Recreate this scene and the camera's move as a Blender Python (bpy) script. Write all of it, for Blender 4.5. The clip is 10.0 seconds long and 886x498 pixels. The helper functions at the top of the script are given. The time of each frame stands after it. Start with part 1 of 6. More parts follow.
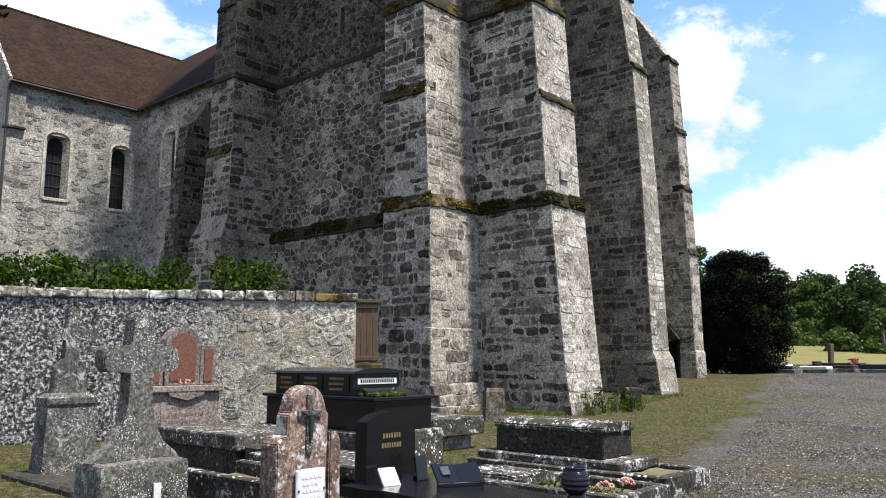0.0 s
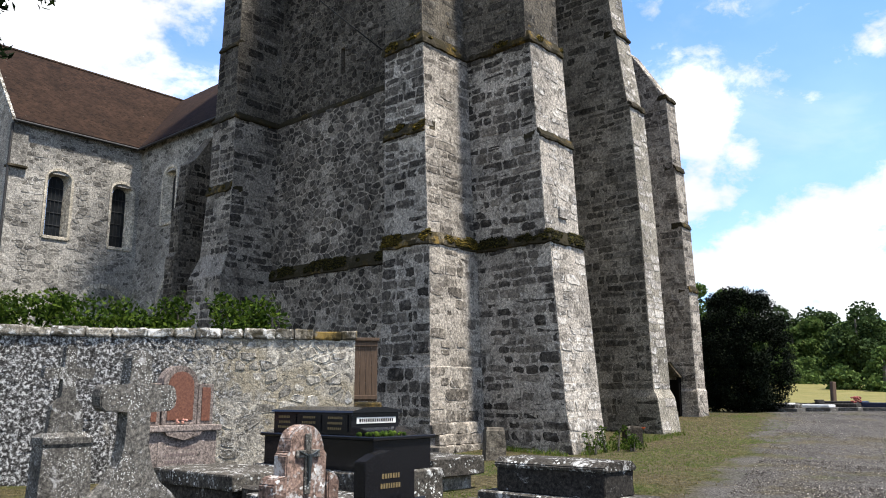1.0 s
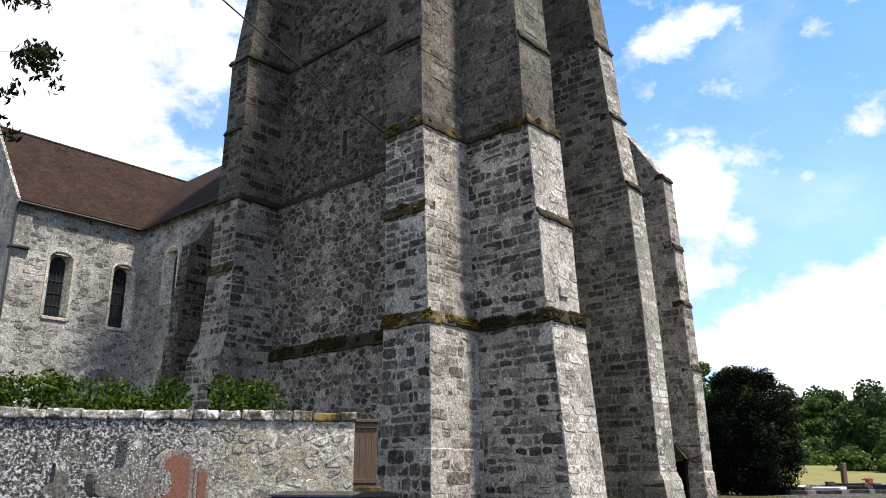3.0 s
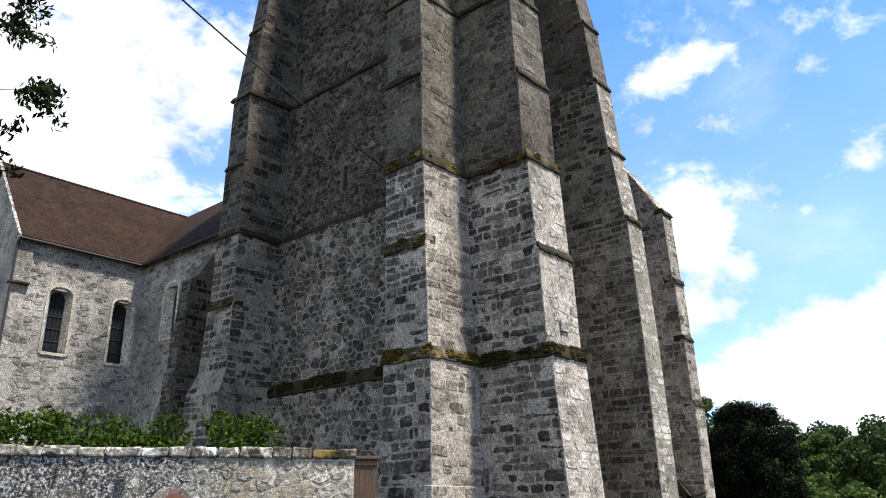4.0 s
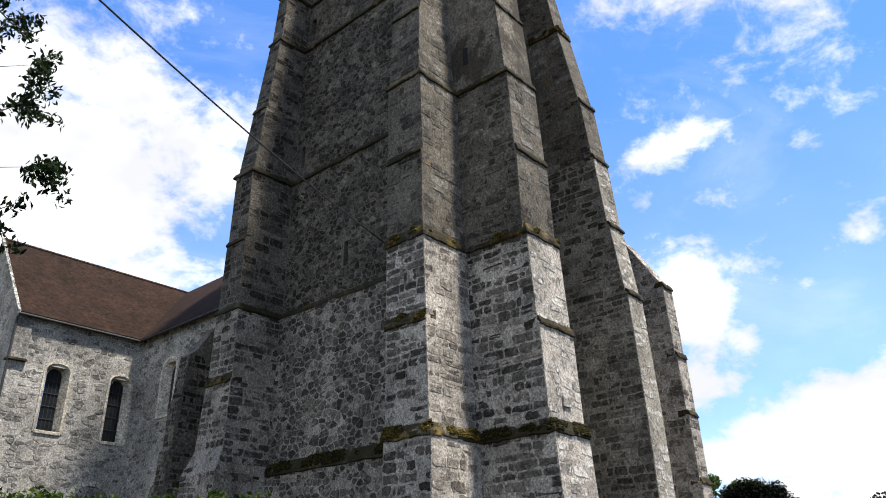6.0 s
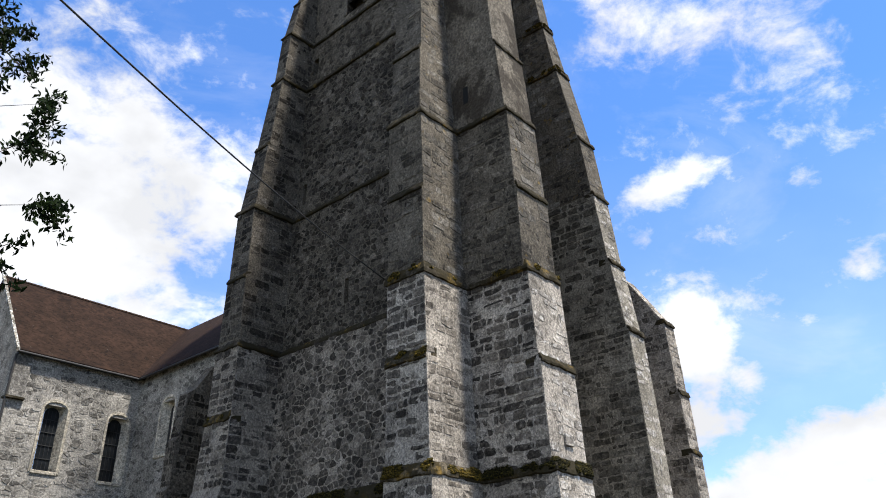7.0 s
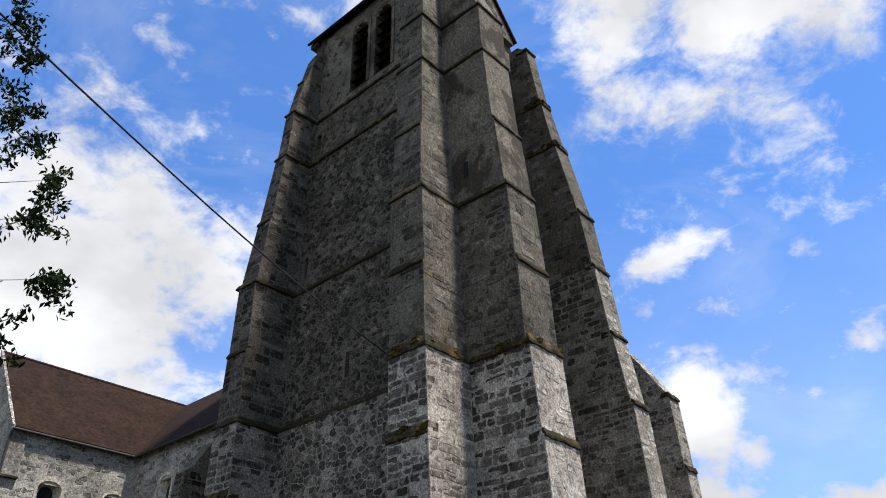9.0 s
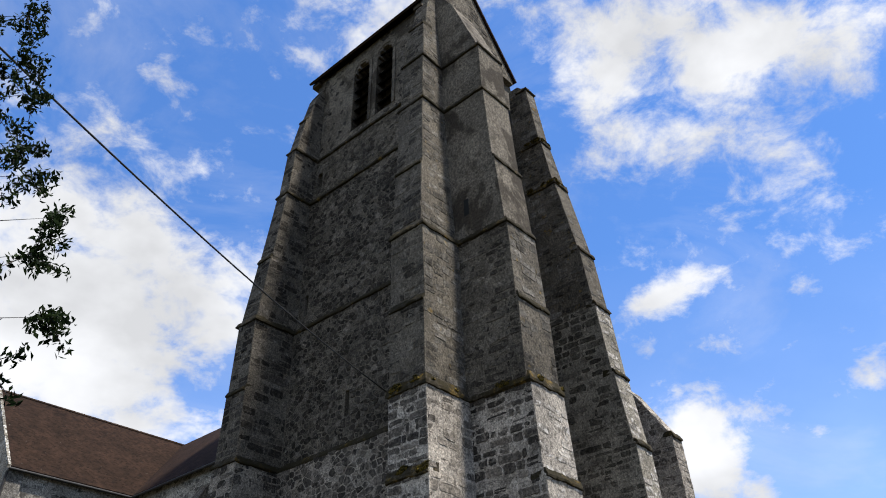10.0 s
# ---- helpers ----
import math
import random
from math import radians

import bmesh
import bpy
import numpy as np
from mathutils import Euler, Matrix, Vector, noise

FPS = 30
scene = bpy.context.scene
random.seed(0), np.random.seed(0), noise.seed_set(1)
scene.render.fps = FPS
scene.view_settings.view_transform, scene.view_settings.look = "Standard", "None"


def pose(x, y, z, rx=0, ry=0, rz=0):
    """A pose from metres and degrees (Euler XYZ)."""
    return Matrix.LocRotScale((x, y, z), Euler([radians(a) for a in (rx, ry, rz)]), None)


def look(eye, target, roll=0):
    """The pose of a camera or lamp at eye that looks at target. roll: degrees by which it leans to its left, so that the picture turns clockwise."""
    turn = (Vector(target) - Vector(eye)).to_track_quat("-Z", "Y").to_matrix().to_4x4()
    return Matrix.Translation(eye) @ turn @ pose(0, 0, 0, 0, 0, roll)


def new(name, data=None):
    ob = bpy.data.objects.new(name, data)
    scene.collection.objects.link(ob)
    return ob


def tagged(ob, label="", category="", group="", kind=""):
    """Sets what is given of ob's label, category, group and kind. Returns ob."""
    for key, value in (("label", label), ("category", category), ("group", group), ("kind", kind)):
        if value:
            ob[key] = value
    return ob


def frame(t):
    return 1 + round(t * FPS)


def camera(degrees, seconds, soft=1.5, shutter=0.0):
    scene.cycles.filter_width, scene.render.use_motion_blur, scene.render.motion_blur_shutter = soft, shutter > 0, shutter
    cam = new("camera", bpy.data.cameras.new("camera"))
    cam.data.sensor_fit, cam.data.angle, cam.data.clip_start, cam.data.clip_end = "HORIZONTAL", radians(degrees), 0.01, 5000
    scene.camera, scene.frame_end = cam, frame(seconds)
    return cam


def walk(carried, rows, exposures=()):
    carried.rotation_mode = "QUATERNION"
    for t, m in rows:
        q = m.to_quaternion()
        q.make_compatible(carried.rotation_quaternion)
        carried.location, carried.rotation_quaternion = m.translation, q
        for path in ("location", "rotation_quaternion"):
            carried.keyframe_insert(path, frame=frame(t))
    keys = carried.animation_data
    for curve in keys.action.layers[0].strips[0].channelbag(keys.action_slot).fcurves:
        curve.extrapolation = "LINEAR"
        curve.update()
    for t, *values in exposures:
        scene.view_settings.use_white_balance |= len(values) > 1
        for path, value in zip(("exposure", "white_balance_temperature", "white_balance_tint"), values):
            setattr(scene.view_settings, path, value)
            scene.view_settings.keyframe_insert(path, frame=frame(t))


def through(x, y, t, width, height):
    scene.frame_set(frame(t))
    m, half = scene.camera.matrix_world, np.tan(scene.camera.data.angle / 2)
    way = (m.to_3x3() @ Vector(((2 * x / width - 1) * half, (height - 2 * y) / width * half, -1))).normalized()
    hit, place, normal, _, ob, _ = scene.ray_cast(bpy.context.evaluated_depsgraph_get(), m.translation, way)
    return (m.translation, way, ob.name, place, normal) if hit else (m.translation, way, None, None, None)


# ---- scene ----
import functools

# ---- camera: stands still and tilts up ----
cam = camera(58.68, 10.0, soft=1.0)
PATH = [(0.0, 0.00, 7.95, -0.02), (0.5, -0.03, 9.54, 0.01), (1.0, -0.03, 10.69, 0.05), (1.5, -0.02, 11.87, 0.09), (2.0, 0.00, 13.36, 0.18), (2.5, 0.02, 14.85, 0.23), (3.0, 0.06, 16.42, 0.27), (4.5, 0.12, 20.15, 0.41), (5.0, 0.13, 21.49, 0.44), (5.5, 0.18, 22.85, 0.55), (6.0, 0.22, 24.34, 0.58), (7.5, 0.34, 28.37, 0.67), (8.0, 0.39, 29.75, 0.73), (8.5, 0.43, 30.97, 0.73), (9.0, 0.50, 32.33, 0.81), (9.5, 0.53, 33.62, 0.80), (10.0, 0.55, 35.05, 0.82)]
walk(cam, [(t, pose(0, 0, 1.6, 90 + p, r, y)) for t, y, p, r in PATH],
     exposures=[(0.0, -0.38), (3.0, -0.32), (6.0, -0.47), (10.0, -0.86)])
# ---- directions of the church: ex out of the sunny side, ey along it ----
TURN = radians(48.21)
EX = Vector((math.sin(TURN), -math.cos(TURN), 0))
EY = Vector((math.cos(TURN), math.sin(TURN), 0))
ORIGIN = Vector((-0.36, 23.15, 0))
CHURCH = Matrix(((EX.x, EY.x, 0, ORIGIN.x), (EX.y, EY.y, 0, ORIGIN.y), (0, 0, 1, 0), (0, 0, 0, 1)))

# ---- light ----
SUN_UP = radians(66.5)
sun_flat = (EX + 0.21 * EY).normalized()
sun_way = sun_flat * math.cos(SUN_UP) + Vector((0, 0, math.sin(SUN_UP)))
sun = new("sun", bpy.data.lights.new("sun", "SUN"))
sun.data.energy, sun.data.angle, sun.data.color = 14.0, radians(4), (1.0, 0.95, 0.89)
sun.matrix_world = look(sun_way * 100, (0, 0, 0))


def world_sky():
    w = bpy.data.worlds.new("sky")
    scene.world = w
    w.use_nodes = True
    nt = w.node_tree
    nt.nodes.clear()
    N, L = nt.nodes.new, nt.links.new
    sky = N("ShaderNodeTexSky")
    sky.sky_type, sky.sun_disc = "NISHITA", False
    sky.sun_elevation = SUN_UP
    sky.sun_rotation = math.atan2(sun_flat.x, sun_flat.y)
    sky.air_density, sky.dust_density, sky.ozone_density = 1.0, 0.3, 2.0
    tc = N("ShaderNodeTexCoord")

    def math_node(op, a, b=None, clamp=False):
        m = N("ShaderNodeMath")
        m.operation, m.use_clamp = op, clamp
        for i, v in enumerate((a, b)):
            if v is None:
                continue
            if isinstance(v, (int, float)):
                m.inputs[i].default_value = v
            else:
                L(v, m.inputs[i])
        return m.outputs[0]

    def fbm(scale, detail, rough, offset, dist=0.0):
        mp = N("ShaderNodeMapping")
        mp.inputs["Location"].default_value = offset
        mp.inputs["Scale"].default_value = (1, 1, 1.5)
        L(tc.outputs["Generated"], mp.inputs[0])
        n = N("ShaderNodeTexNoise")
        n.inputs["Scale"].default_value, n.inputs["Detail"].default_value = scale, detail
        n.inputs["Roughness"].default_value, n.inputs["Distortion"].default_value = rough, dist
        L(mp.outputs[0], n.inputs["Vector"])
        return n.outputs["Fac"]

    # cumulus banks: soft masses round a few directions, frayed by noise
    mass = None
    for (az, el), size, weight in CLOUDS:
        v = Vector((math.sin(radians(az)) * math.cos(radians(el)), math.cos(radians(az)) * math.cos(radians(el)), math.sin(radians(el))))
        d = N("ShaderNodeVectorMath")
        d.operation = "DISTANCE"
        L(tc.outputs["Generated"], d.inputs[0])
        d.inputs[1].default_value = v
        q = math_node("DIVIDE", d.outputs["Value"], size)
        q = math_node("MULTIPLY", math_node("EXPONENT", math_node("MULTIPLY", math_node("MULTIPLY", q, q), -1.0)), weight)
        mass = q if mass is None else math_node("ADD", mass, q)
    puff = fbm(5.0, 9.0, 0.58, (3.1, 0.4, 1.2), 0.25)
    fine = fbm(13.0, 9.0, 0.64, (0.3, 2.1, 5.0), 0.2)
    wide = fbm(2.2, 4.0, 0.5, (7.0, 1.0, 0.0))
    dens = math_node("ADD", math_node("MULTIPLY", mass, 0.6), math_node("MULTIPLY", math_node("SUBTRACT", puff, 0.5), 0.9))
    dens = math_node("ADD", dens, math_node("MULTIPLY", math_node("SUBTRACT", fine, 0.5), 2.6))
    dens = math_node("ADD", dens, math_node("MULTIPLY", math_node("SUBTRACT", wide, 0.55), 0.2))
    ramp = N("ShaderNodeMapRange")
    ramp.interpolation_type = "SMOOTHSTEP"
    ramp.inputs["From Min"].default_value, ramp.inputs["From Max"].default_value = 0.02, 0.82
    L(dens, ramp.inputs["Value"])
    shade = N("ShaderNodeMapRange")
    shade.inputs["From Min"].default_value, shade.inputs["From Max"].default_value = 0.35, 0.65
    shade.inputs["To Min"].default_value, shade.inputs["To Max"].default_value = 0.8, 1.12
    L(fbm(7.0, 5.0, 0.5, (1.0, 8.0, 3.0)), shade.inputs["Value"])
    white = N("ShaderNodeVectorMath")
    white.operation = "SCALE"
    white.inputs[0].default_value = CLOUD_WHITE
    L(shade.outputs[0], white.inputs["Scale"])
    tint = N("ShaderNodeMix")
    tint.data_type, tint.blend_type = "RGBA", "MULTIPLY"
    tint.inputs["Factor"].default_value = 1.0
    L(sky.outputs[0], tint.inputs["A"])
    tint.inputs["B"].default_value = (*SKY_TINT, 1)
    sep = N("ShaderNodeSeparateXYZ")
    L(tc.outputs["Generated"], sep.inputs[0])
    haze = math_node("ADD", math_node("MULTIPLY", sep.outputs["Z"], -0.75), 0.42, True)
    veil = math_node("MULTIPLY", math_node("SUBTRACT", fbm(3.4, 8.0, 0.62, (4.0, 2.0, 6.0), 0.6), 0.5), 1.0, True)
    cover = math_node("MAXIMUM", ramp.outputs[0], math_node("ADD", haze, veil, True))
    mix = N("ShaderNodeMix")
    mix.data_type = "RGBA"
    L(cover, mix.inputs["Factor"])
    L(tint.outputs["Result"], mix.inputs["A"])
    L(white.outputs[0], mix.inputs["B"])
    bg = N("ShaderNodeBackground")
    bg.inputs["Strength"].default_value = 0.12
    L(mix.outputs["Result"], bg.inputs["Color"])
    out = N("ShaderNodeOutputWorld")
    L(bg.outputs[0], out.inputs["Surface"])


# heading and height of the cloud banks in degrees, their spread, their weight
CLOUDS = [((-37, 41), 0.04, 0.5), ((-31, 35), 0.09, 0.85), ((-24, 31), 0.08, 0.9), ((-25, 27), 0.1, 0.8), ((-17, 29), 0.05, 0.6), ((-30, 24), 0.11, 1.0), ((-22, 21), 0.08, 0.8), ((-37, 28), 0.12, 1.0),
          ((-8, 51), 0.06, 1.0), ((-2, 53), 0.05, 0.8), ((14, 50), 0.055, 1.0), ((17, 46), 0.05, 1.0), ((18, 41.5), 0.04, 0.85), ((22, 49), 0.055, 0.75), ((27, 52), 0.055, 0.7), ((33, 50), 0.06, 0.7), ((26, 45), 0.055, 0.85), ((31, 45), 0.06, 1.0), ((23, 40.5), 0.04, 0.75), ((28, 38.5), 0.04, 0.65), ((36, 43), 0.06, 0.85), ((26, 34), 0.025, 0.35),
          ((18, 30.2), 0.024, 1.0), ((20.6, 31), 0.024, 0.95), ((15.5, 29.6), 0.022, 0.9), ((23, 30.4), 0.016, 0.6), ((16, 26.5), 0.02, 0.8), ((28.5, 28.5), 0.022, 0.7), ((31, 29.5), 0.02, 0.6), ((31, 22.5), 0.016, 0.5), ((27, 20), 0.018, 0.4),
          ((18.2, 21), 0.04, 1.5), ((18.6, 18), 0.045, 1.5), ((17.5, 14), 0.04, 1.1), ((22, 15.8), 0.022, 0.8), ((19.5, 9), 0.045, 1.3), ((23, 10), 0.042, 1.4), ((26.5, 11), 0.042, 1.4), ((30.5, 12), 0.048, 1.4), ((28, 6.5), 0.06, 1.3), ((22, 5), 0.06, 1.3),
          # three wide banks out of view, added to whiten the fill light
          ((100, 25), 0.5, 1.2), ((180, 35), 0.55, 1.1), ((-110, 30), 0.5, 1.2)]
CLOUD_WHITE = (13.6, 13.8, 14.3)
SKY_TINT = (1.7, 2.6, 3.75)
world_sky()

# ---- materials ----
def nodes_of(name):
    m = bpy.data.materials.new(name)
    m.use_nodes = True
    nt = m.node_tree
    return m, nt, nt.nodes["Principled BSDF"]


def noise_node(nt, scale, detail=6.0, rough=0.6, vec=None, dist=0.0):
    n = nt.nodes.new("ShaderNodeTexNoise")
    n.inputs["Scale"].default_value, n.inputs["Detail"].default_value = scale, detail
    n.inputs["Roughness"].default_value, n.inputs["Distortion"].default_value = rough, dist
    if vec:
        nt.links.new(vec, n.inputs["Vector"])
    return n.outputs["Fac"]


def ramp_node(nt, fac, stops):
    r = nt.nodes.new("ShaderNodeValToRGB")
    while len(r.color_ramp.elements) < len(stops):
        r.color_ramp.elements.new(0.5)
    for e, (p, c) in zip(r.color_ramp.elements, stops):
        e.position, e.color = p, (*c, 1) if len(c) == 3 else c
    nt.links.new(fac, r.inputs[0])
    return r.outputs["Color"]


def mix_node(nt, fac, a, b, blend="MIX"):
    m = nt.nodes.new("ShaderNodeMix")
    m.data_type, m.blend_type = "RGBA", blend
    for key, v in (("Factor", fac), ("A", a), ("B", b)):
        if isinstance(v, (int, float)):
            m.inputs[key].default_value = v
        elif isinstance(v, tuple):
            m.inputs[key].default_value = (*v, 1)
        else:
            nt.links.new(v, m.inputs[key])
    return m.outputs["Result"]


def step_node(nt, fac, lo, hi, top=1.0):
    r = nt.nodes.new("ShaderNodeMapRange")
    r.interpolation_type = "SMOOTHSTEP"
    r.inputs["From Min"].default_value, r.inputs["From Max"].default_value = lo, hi
    r.inputs["To Max"].default_value = top
    nt.links.new(fac, r.inputs["Value"])
    return r.outputs[0]


def world_vec(nt):
    g = nt.nodes.new("ShaderNodeNewGeometry")
    return g.outputs["Position"], g.outputs["Random Per Island"], g.outputs["Normal"]


def finish(nt, bsdf, color, rough=0.9, bump=None, bump_size=0.02, strength=0.6, metallic=0.0, spec=0.3):
    if isinstance(color, tuple):
        bsdf.inputs["Base Color"].default_value = (*color, 1)
    else:
        nt.links.new(color, bsdf.inputs["Base Color"])
    if isinstance(rough, (int, float)):
        bsdf.inputs["Roughness"].default_value = rough
    else:
        nt.links.new(rough, bsdf.inputs["Roughness"])
    bsdf.inputs["Metallic"].default_value = metallic
    bsdf.inputs["Specular IOR Level"].default_value = spec
    if bump is not None:
        b = nt.nodes.new("ShaderNodeBump")
        b.inputs["Strength"].default_value, b.inputs["Distance"].default_value = strength, bump_size
        nt.links.new(bump, b.inputs["Height"])
        nt.links.new(b.outputs[0], bsdf.inputs["Normal"])


def stone_mat(name, stops, lichen=(0.5, 0.49, 0.46), lichen_lo=0.6, orange=0.0, moss=0.0, grain=9.0, rough=0.92, spots=0.0, bump=0.045, soft=0.07, smear=None, soak=None, stain=None):
    """Weathered stone: a tone for each block, two scales of stain, pale lichen, and ochre or green growth on ledges."""
    m, nt, bsdf = nodes_of(name)
    pos, island, normal = world_vec(nt)
    oi = nt.nodes.new("ShaderNodeObjectInfo")
    add = nt.nodes.new("ShaderNodeMath")
    add.operation = "ADD"
    nt.links.new(island, add.inputs[0])
    nt.links.new(oi.outputs["Random"], add.inputs[1])
    fr = nt.nodes.new("ShaderNodeMath")
    fr.operation = "FRACT"
    nt.links.new(add.outputs[0], fr.inputs[0])
    col = ramp_node(nt, fr.outputs[0], stops)
    if smear or soak:
        wash = noise_node(nt, 1.9, 9.0, 0.74, pos, 0.4)
        if smear:
            col = mix_node(nt, step_node(nt, wash, 0.5, 0.64, 0.85), col, smear)
        if soak:
            inv = nt.nodes.new("ShaderNodeMath")
            inv.operation = "SUBTRACT"
            inv.inputs[0].default_value = 1.0
            nt.links.new(wash, inv.inputs[1])
            col = mix_node(nt, step_node(nt, inv.outputs[0], 0.5, 0.62, 0.8), col, soak)
    fine = noise_node(nt, grain, 8.0, 0.68, pos)
    broad = noise_node(nt, 0.55, 4.0, 0.6, pos)
    col = mix_node(nt, 0.9, col, ramp_node(nt, fine, [(0.32, (0.2, 0.19, 0.18)), (0.5, (0.9, 0.88, 0.86)), (0.7, (1.9, 1.85, 1.78))]), "MULTIPLY")
    col = mix_node(nt, 0.6, col, ramp_node(nt, broad, [(0.3, (0.36, 0.352, 0.34)), (0.7, (1.6, 1.58, 1.54))]), "MULTIPLY")
    if stain:
        col = mix_node(nt, step_node(nt, noise_node(nt, 0.42, 7.0, 0.62, pos, 0.3), 0.5, 0.58, 0.8), col, stain)
    speck = noise_node(nt, 34.0, 6.0, 0.75, pos)
    col = mix_node(nt, 0.9, col, ramp_node(nt, speck, [(0.34, (0.35, 0.34, 0.33)), (0.5, (1.0, 1.0, 1.0)), (0.66, (1.75, 1.7, 1.6))]), "MULTIPLY")
    patch = noise_node(nt, 4.2, 10.0, 0.78, pos, 0.5)
    col = mix_node(nt, step_node(nt, patch, lichen_lo, lichen_lo + soft, 0.85), col, lichen)
    col = mix_node(nt, step_node(nt, noise_node(nt, 5.7, 10.0, 0.8, pos, 0.3), 0.57, 0.64, 0.85), col, (0.018, 0.016, 0.013))
    if spots:
        v = nt.nodes.new("ShaderNodeTexVoronoi")
        v.inputs["Scale"].default_value = spots
        v.inputs["Randomness"].default_value = 1.0
        warp = nt.nodes.new("ShaderNodeTexNoise")
        warp.inputs["Scale"].default_value, warp.inputs["Detail"].default_value = spots * 1.6, 4.0
        nt.links.new(pos, warp.inputs["Vector"])
        sh = nt.nodes.new("ShaderNodeVectorMath")
        sh.operation = "MULTIPLY_ADD"
        nt.links.new(warp.outputs["Color"], sh.inputs[0])
        sh.inputs[1].default_value = (0.9 / spots,) * 3
        nt.links.new(pos, sh.inputs[2])
        nt.links.new(sh.outputs[0], v.inputs["Vector"])
        inv = nt.nodes.new("ShaderNodeMath")
        inv.operation = "SUBTRACT"
        inv.inputs[0].default_value = 1.0
        nt.links.new(v.outputs["Distance"], inv.inputs[1])
        gate = nt.nodes.new("ShaderNodeMath")
        gate.operation = "MULTIPLY"
        nt.links.new(step_node(nt, inv.outputs[0], 0.68, 0.76), gate.inputs[0])
        nt.links.new(step_node(nt, noise_node(nt, 2.6, 4.0, 0.6, pos), 0.42, 0.6, 0.9), gate.inputs[1])
        col = mix_node(nt, gate.outputs[0], col, (0.62, 0.62, 0.58))
    if orange:
        col = mix_node(nt, step_node(nt, noise_node(nt, 1.7, 7.0, 0.7, pos), 0.56 - 0.2 * orange, 0.68 - 0.2 * orange, 0.8), col, (0.19, 0.12, 0.022))
    if moss:
        col = mix_node(nt, step_node(nt, noise_node(nt, 2.3, 8.0, 0.75, pos), 0.58 - 0.25 * moss, 0.68 - 0.2 * moss, 0.9), col, (0.024, 0.02, 0.01))
    finish(nt, bsdf, col, rough, fine, bump, 0.7, spec=0.08)
    return m


def leaf_mat(name, a, b, c, through=0.3):
    m, nt, bsdf = nodes_of(name)
    pos, island, normal = world_vec(nt)
    col = ramp_node(nt, island, [(0.0, a), (0.55, b), (1.0, c)])
    col = mix_node(nt, 0.6, col, ramp_node(nt, noise_node(nt, 0.8, 3.0, 0.5, pos), [(0.3, (0.6, 0.62, 0.55)), (0.7, (1.3, 1.3, 1.2))]), "MULTIPLY")
    finish(nt, bsdf, col, 0.75, spec=0.06)
    tr = nt.nodes.new("ShaderNodeBsdfTranslucent")
    nt.links.new(col, tr.inputs["Color"])
    mx = nt.nodes.new("ShaderNodeMixShader")
    mx.inputs[0].default_value = through
    nt.links.new(bsdf.outputs[0], mx.inputs[1])
    nt.links.new(tr.outputs[0], mx.inputs[2])
    nt.links.new(mx.outputs[0], nt.nodes["Material Output"].inputs["Surface"])
    return m


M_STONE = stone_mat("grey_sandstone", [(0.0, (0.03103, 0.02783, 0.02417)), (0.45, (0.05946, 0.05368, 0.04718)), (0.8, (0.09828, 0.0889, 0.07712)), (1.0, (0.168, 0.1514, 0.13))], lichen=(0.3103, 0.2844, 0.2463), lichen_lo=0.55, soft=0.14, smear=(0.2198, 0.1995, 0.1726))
# limewash tone; on the yard buttress's side face it also holds weak sunlight
M_STONE_MIDTONE = stone_mat("midtone_limewashed_sandstone", [(0.0, (0.07115, 0.06468, 0.05645)), (0.4, (0.1294, 0.1177, 0.1025)), (1.0, (0.2587, 0.2365, 0.2051))], lichen=(0.5433, 0.5027, 0.4377), lichen_lo=0.55, soft=0.12, smear=(0.2846, 0.2587, 0.2234))
# palest copy, for sun-facing faces: limewash with sunlight put into its colour
M_STONE_SUNLIT = stone_mat("sunlit_limewashed_sandstone", [(0.0, (0.1105, 0.1033, 0.09303)), (0.3, (0.1808, 0.1693, 0.1515)), (0.7, (0.2611, 0.2452, 0.2206)), (1.0, (0.3616, 0.3417, 0.3069))], lichen=(0.5424, 0.5169, 0.4699), lichen_lo=0.52, smear=(0.3716, 0.3515, 0.3165))
M_STONE_OLD = stone_mat("dark_weathered_sandstone", [(0.0, (0.0202, 0.01785, 0.01481)), (0.45, (0.03873, 0.03469, 0.02897)), (0.8, (0.06736, 0.06096, 0.0522)), (1.0, (0.1515, 0.1381, 0.1179))], lichen=(0.2526, 0.2358, 0.202), lichen_lo=0.56, soft=0.12, smear=(0.0876, 0.07915, 0.06736))
M_STONE_BROWN = stone_mat("brown_sandstone", [(0.0, (0.03416, 0.03027, 0.02453)), (0.5, (0.06521, 0.05821, 0.04813)), (1.0, (0.1474, 0.1335, 0.1102))], lichen=(0.2484, 0.2267, 0.1863), lichen_lo=0.55, soft=0.14, smear=(0.1211, 0.1102, 0.09005))
M_MORTAR_BROWN = stone_mat("brown_mortar", [(0.0, (0.119, 0.1077, 0.08806)), (1.0, (0.119, 0.1077, 0.08806))], lichen=(0.0714, 0.06069, 0.04403), lichen_lo=0.54, soft=0.12, grain=14.0, soak=(0.0714, 0.06307, 0.04998))
M_MORTAR_OLD = stone_mat("dark_weathered_mortar", [(0.0, (0.1102, 0.1005, 0.08359)), (1.0, (0.1102, 0.1005, 0.08359))], lichen=(0.3557, 0.329, 0.2757), lichen_lo=0.6, grain=14.0, soak=(0.06224, 0.05513, 0.04446))
M_PLASTER = stone_mat("stained_grey_render", [(0.0, (0.1355, 0.122, 0.0997)), (1.0, (0.1355, 0.122, 0.0997))], lichen=(0.04356, 0.03678, 0.0271), lichen_lo=0.56, grain=10.0, soft=0.12, stain=(0.03098, 0.02517, 0.01839))
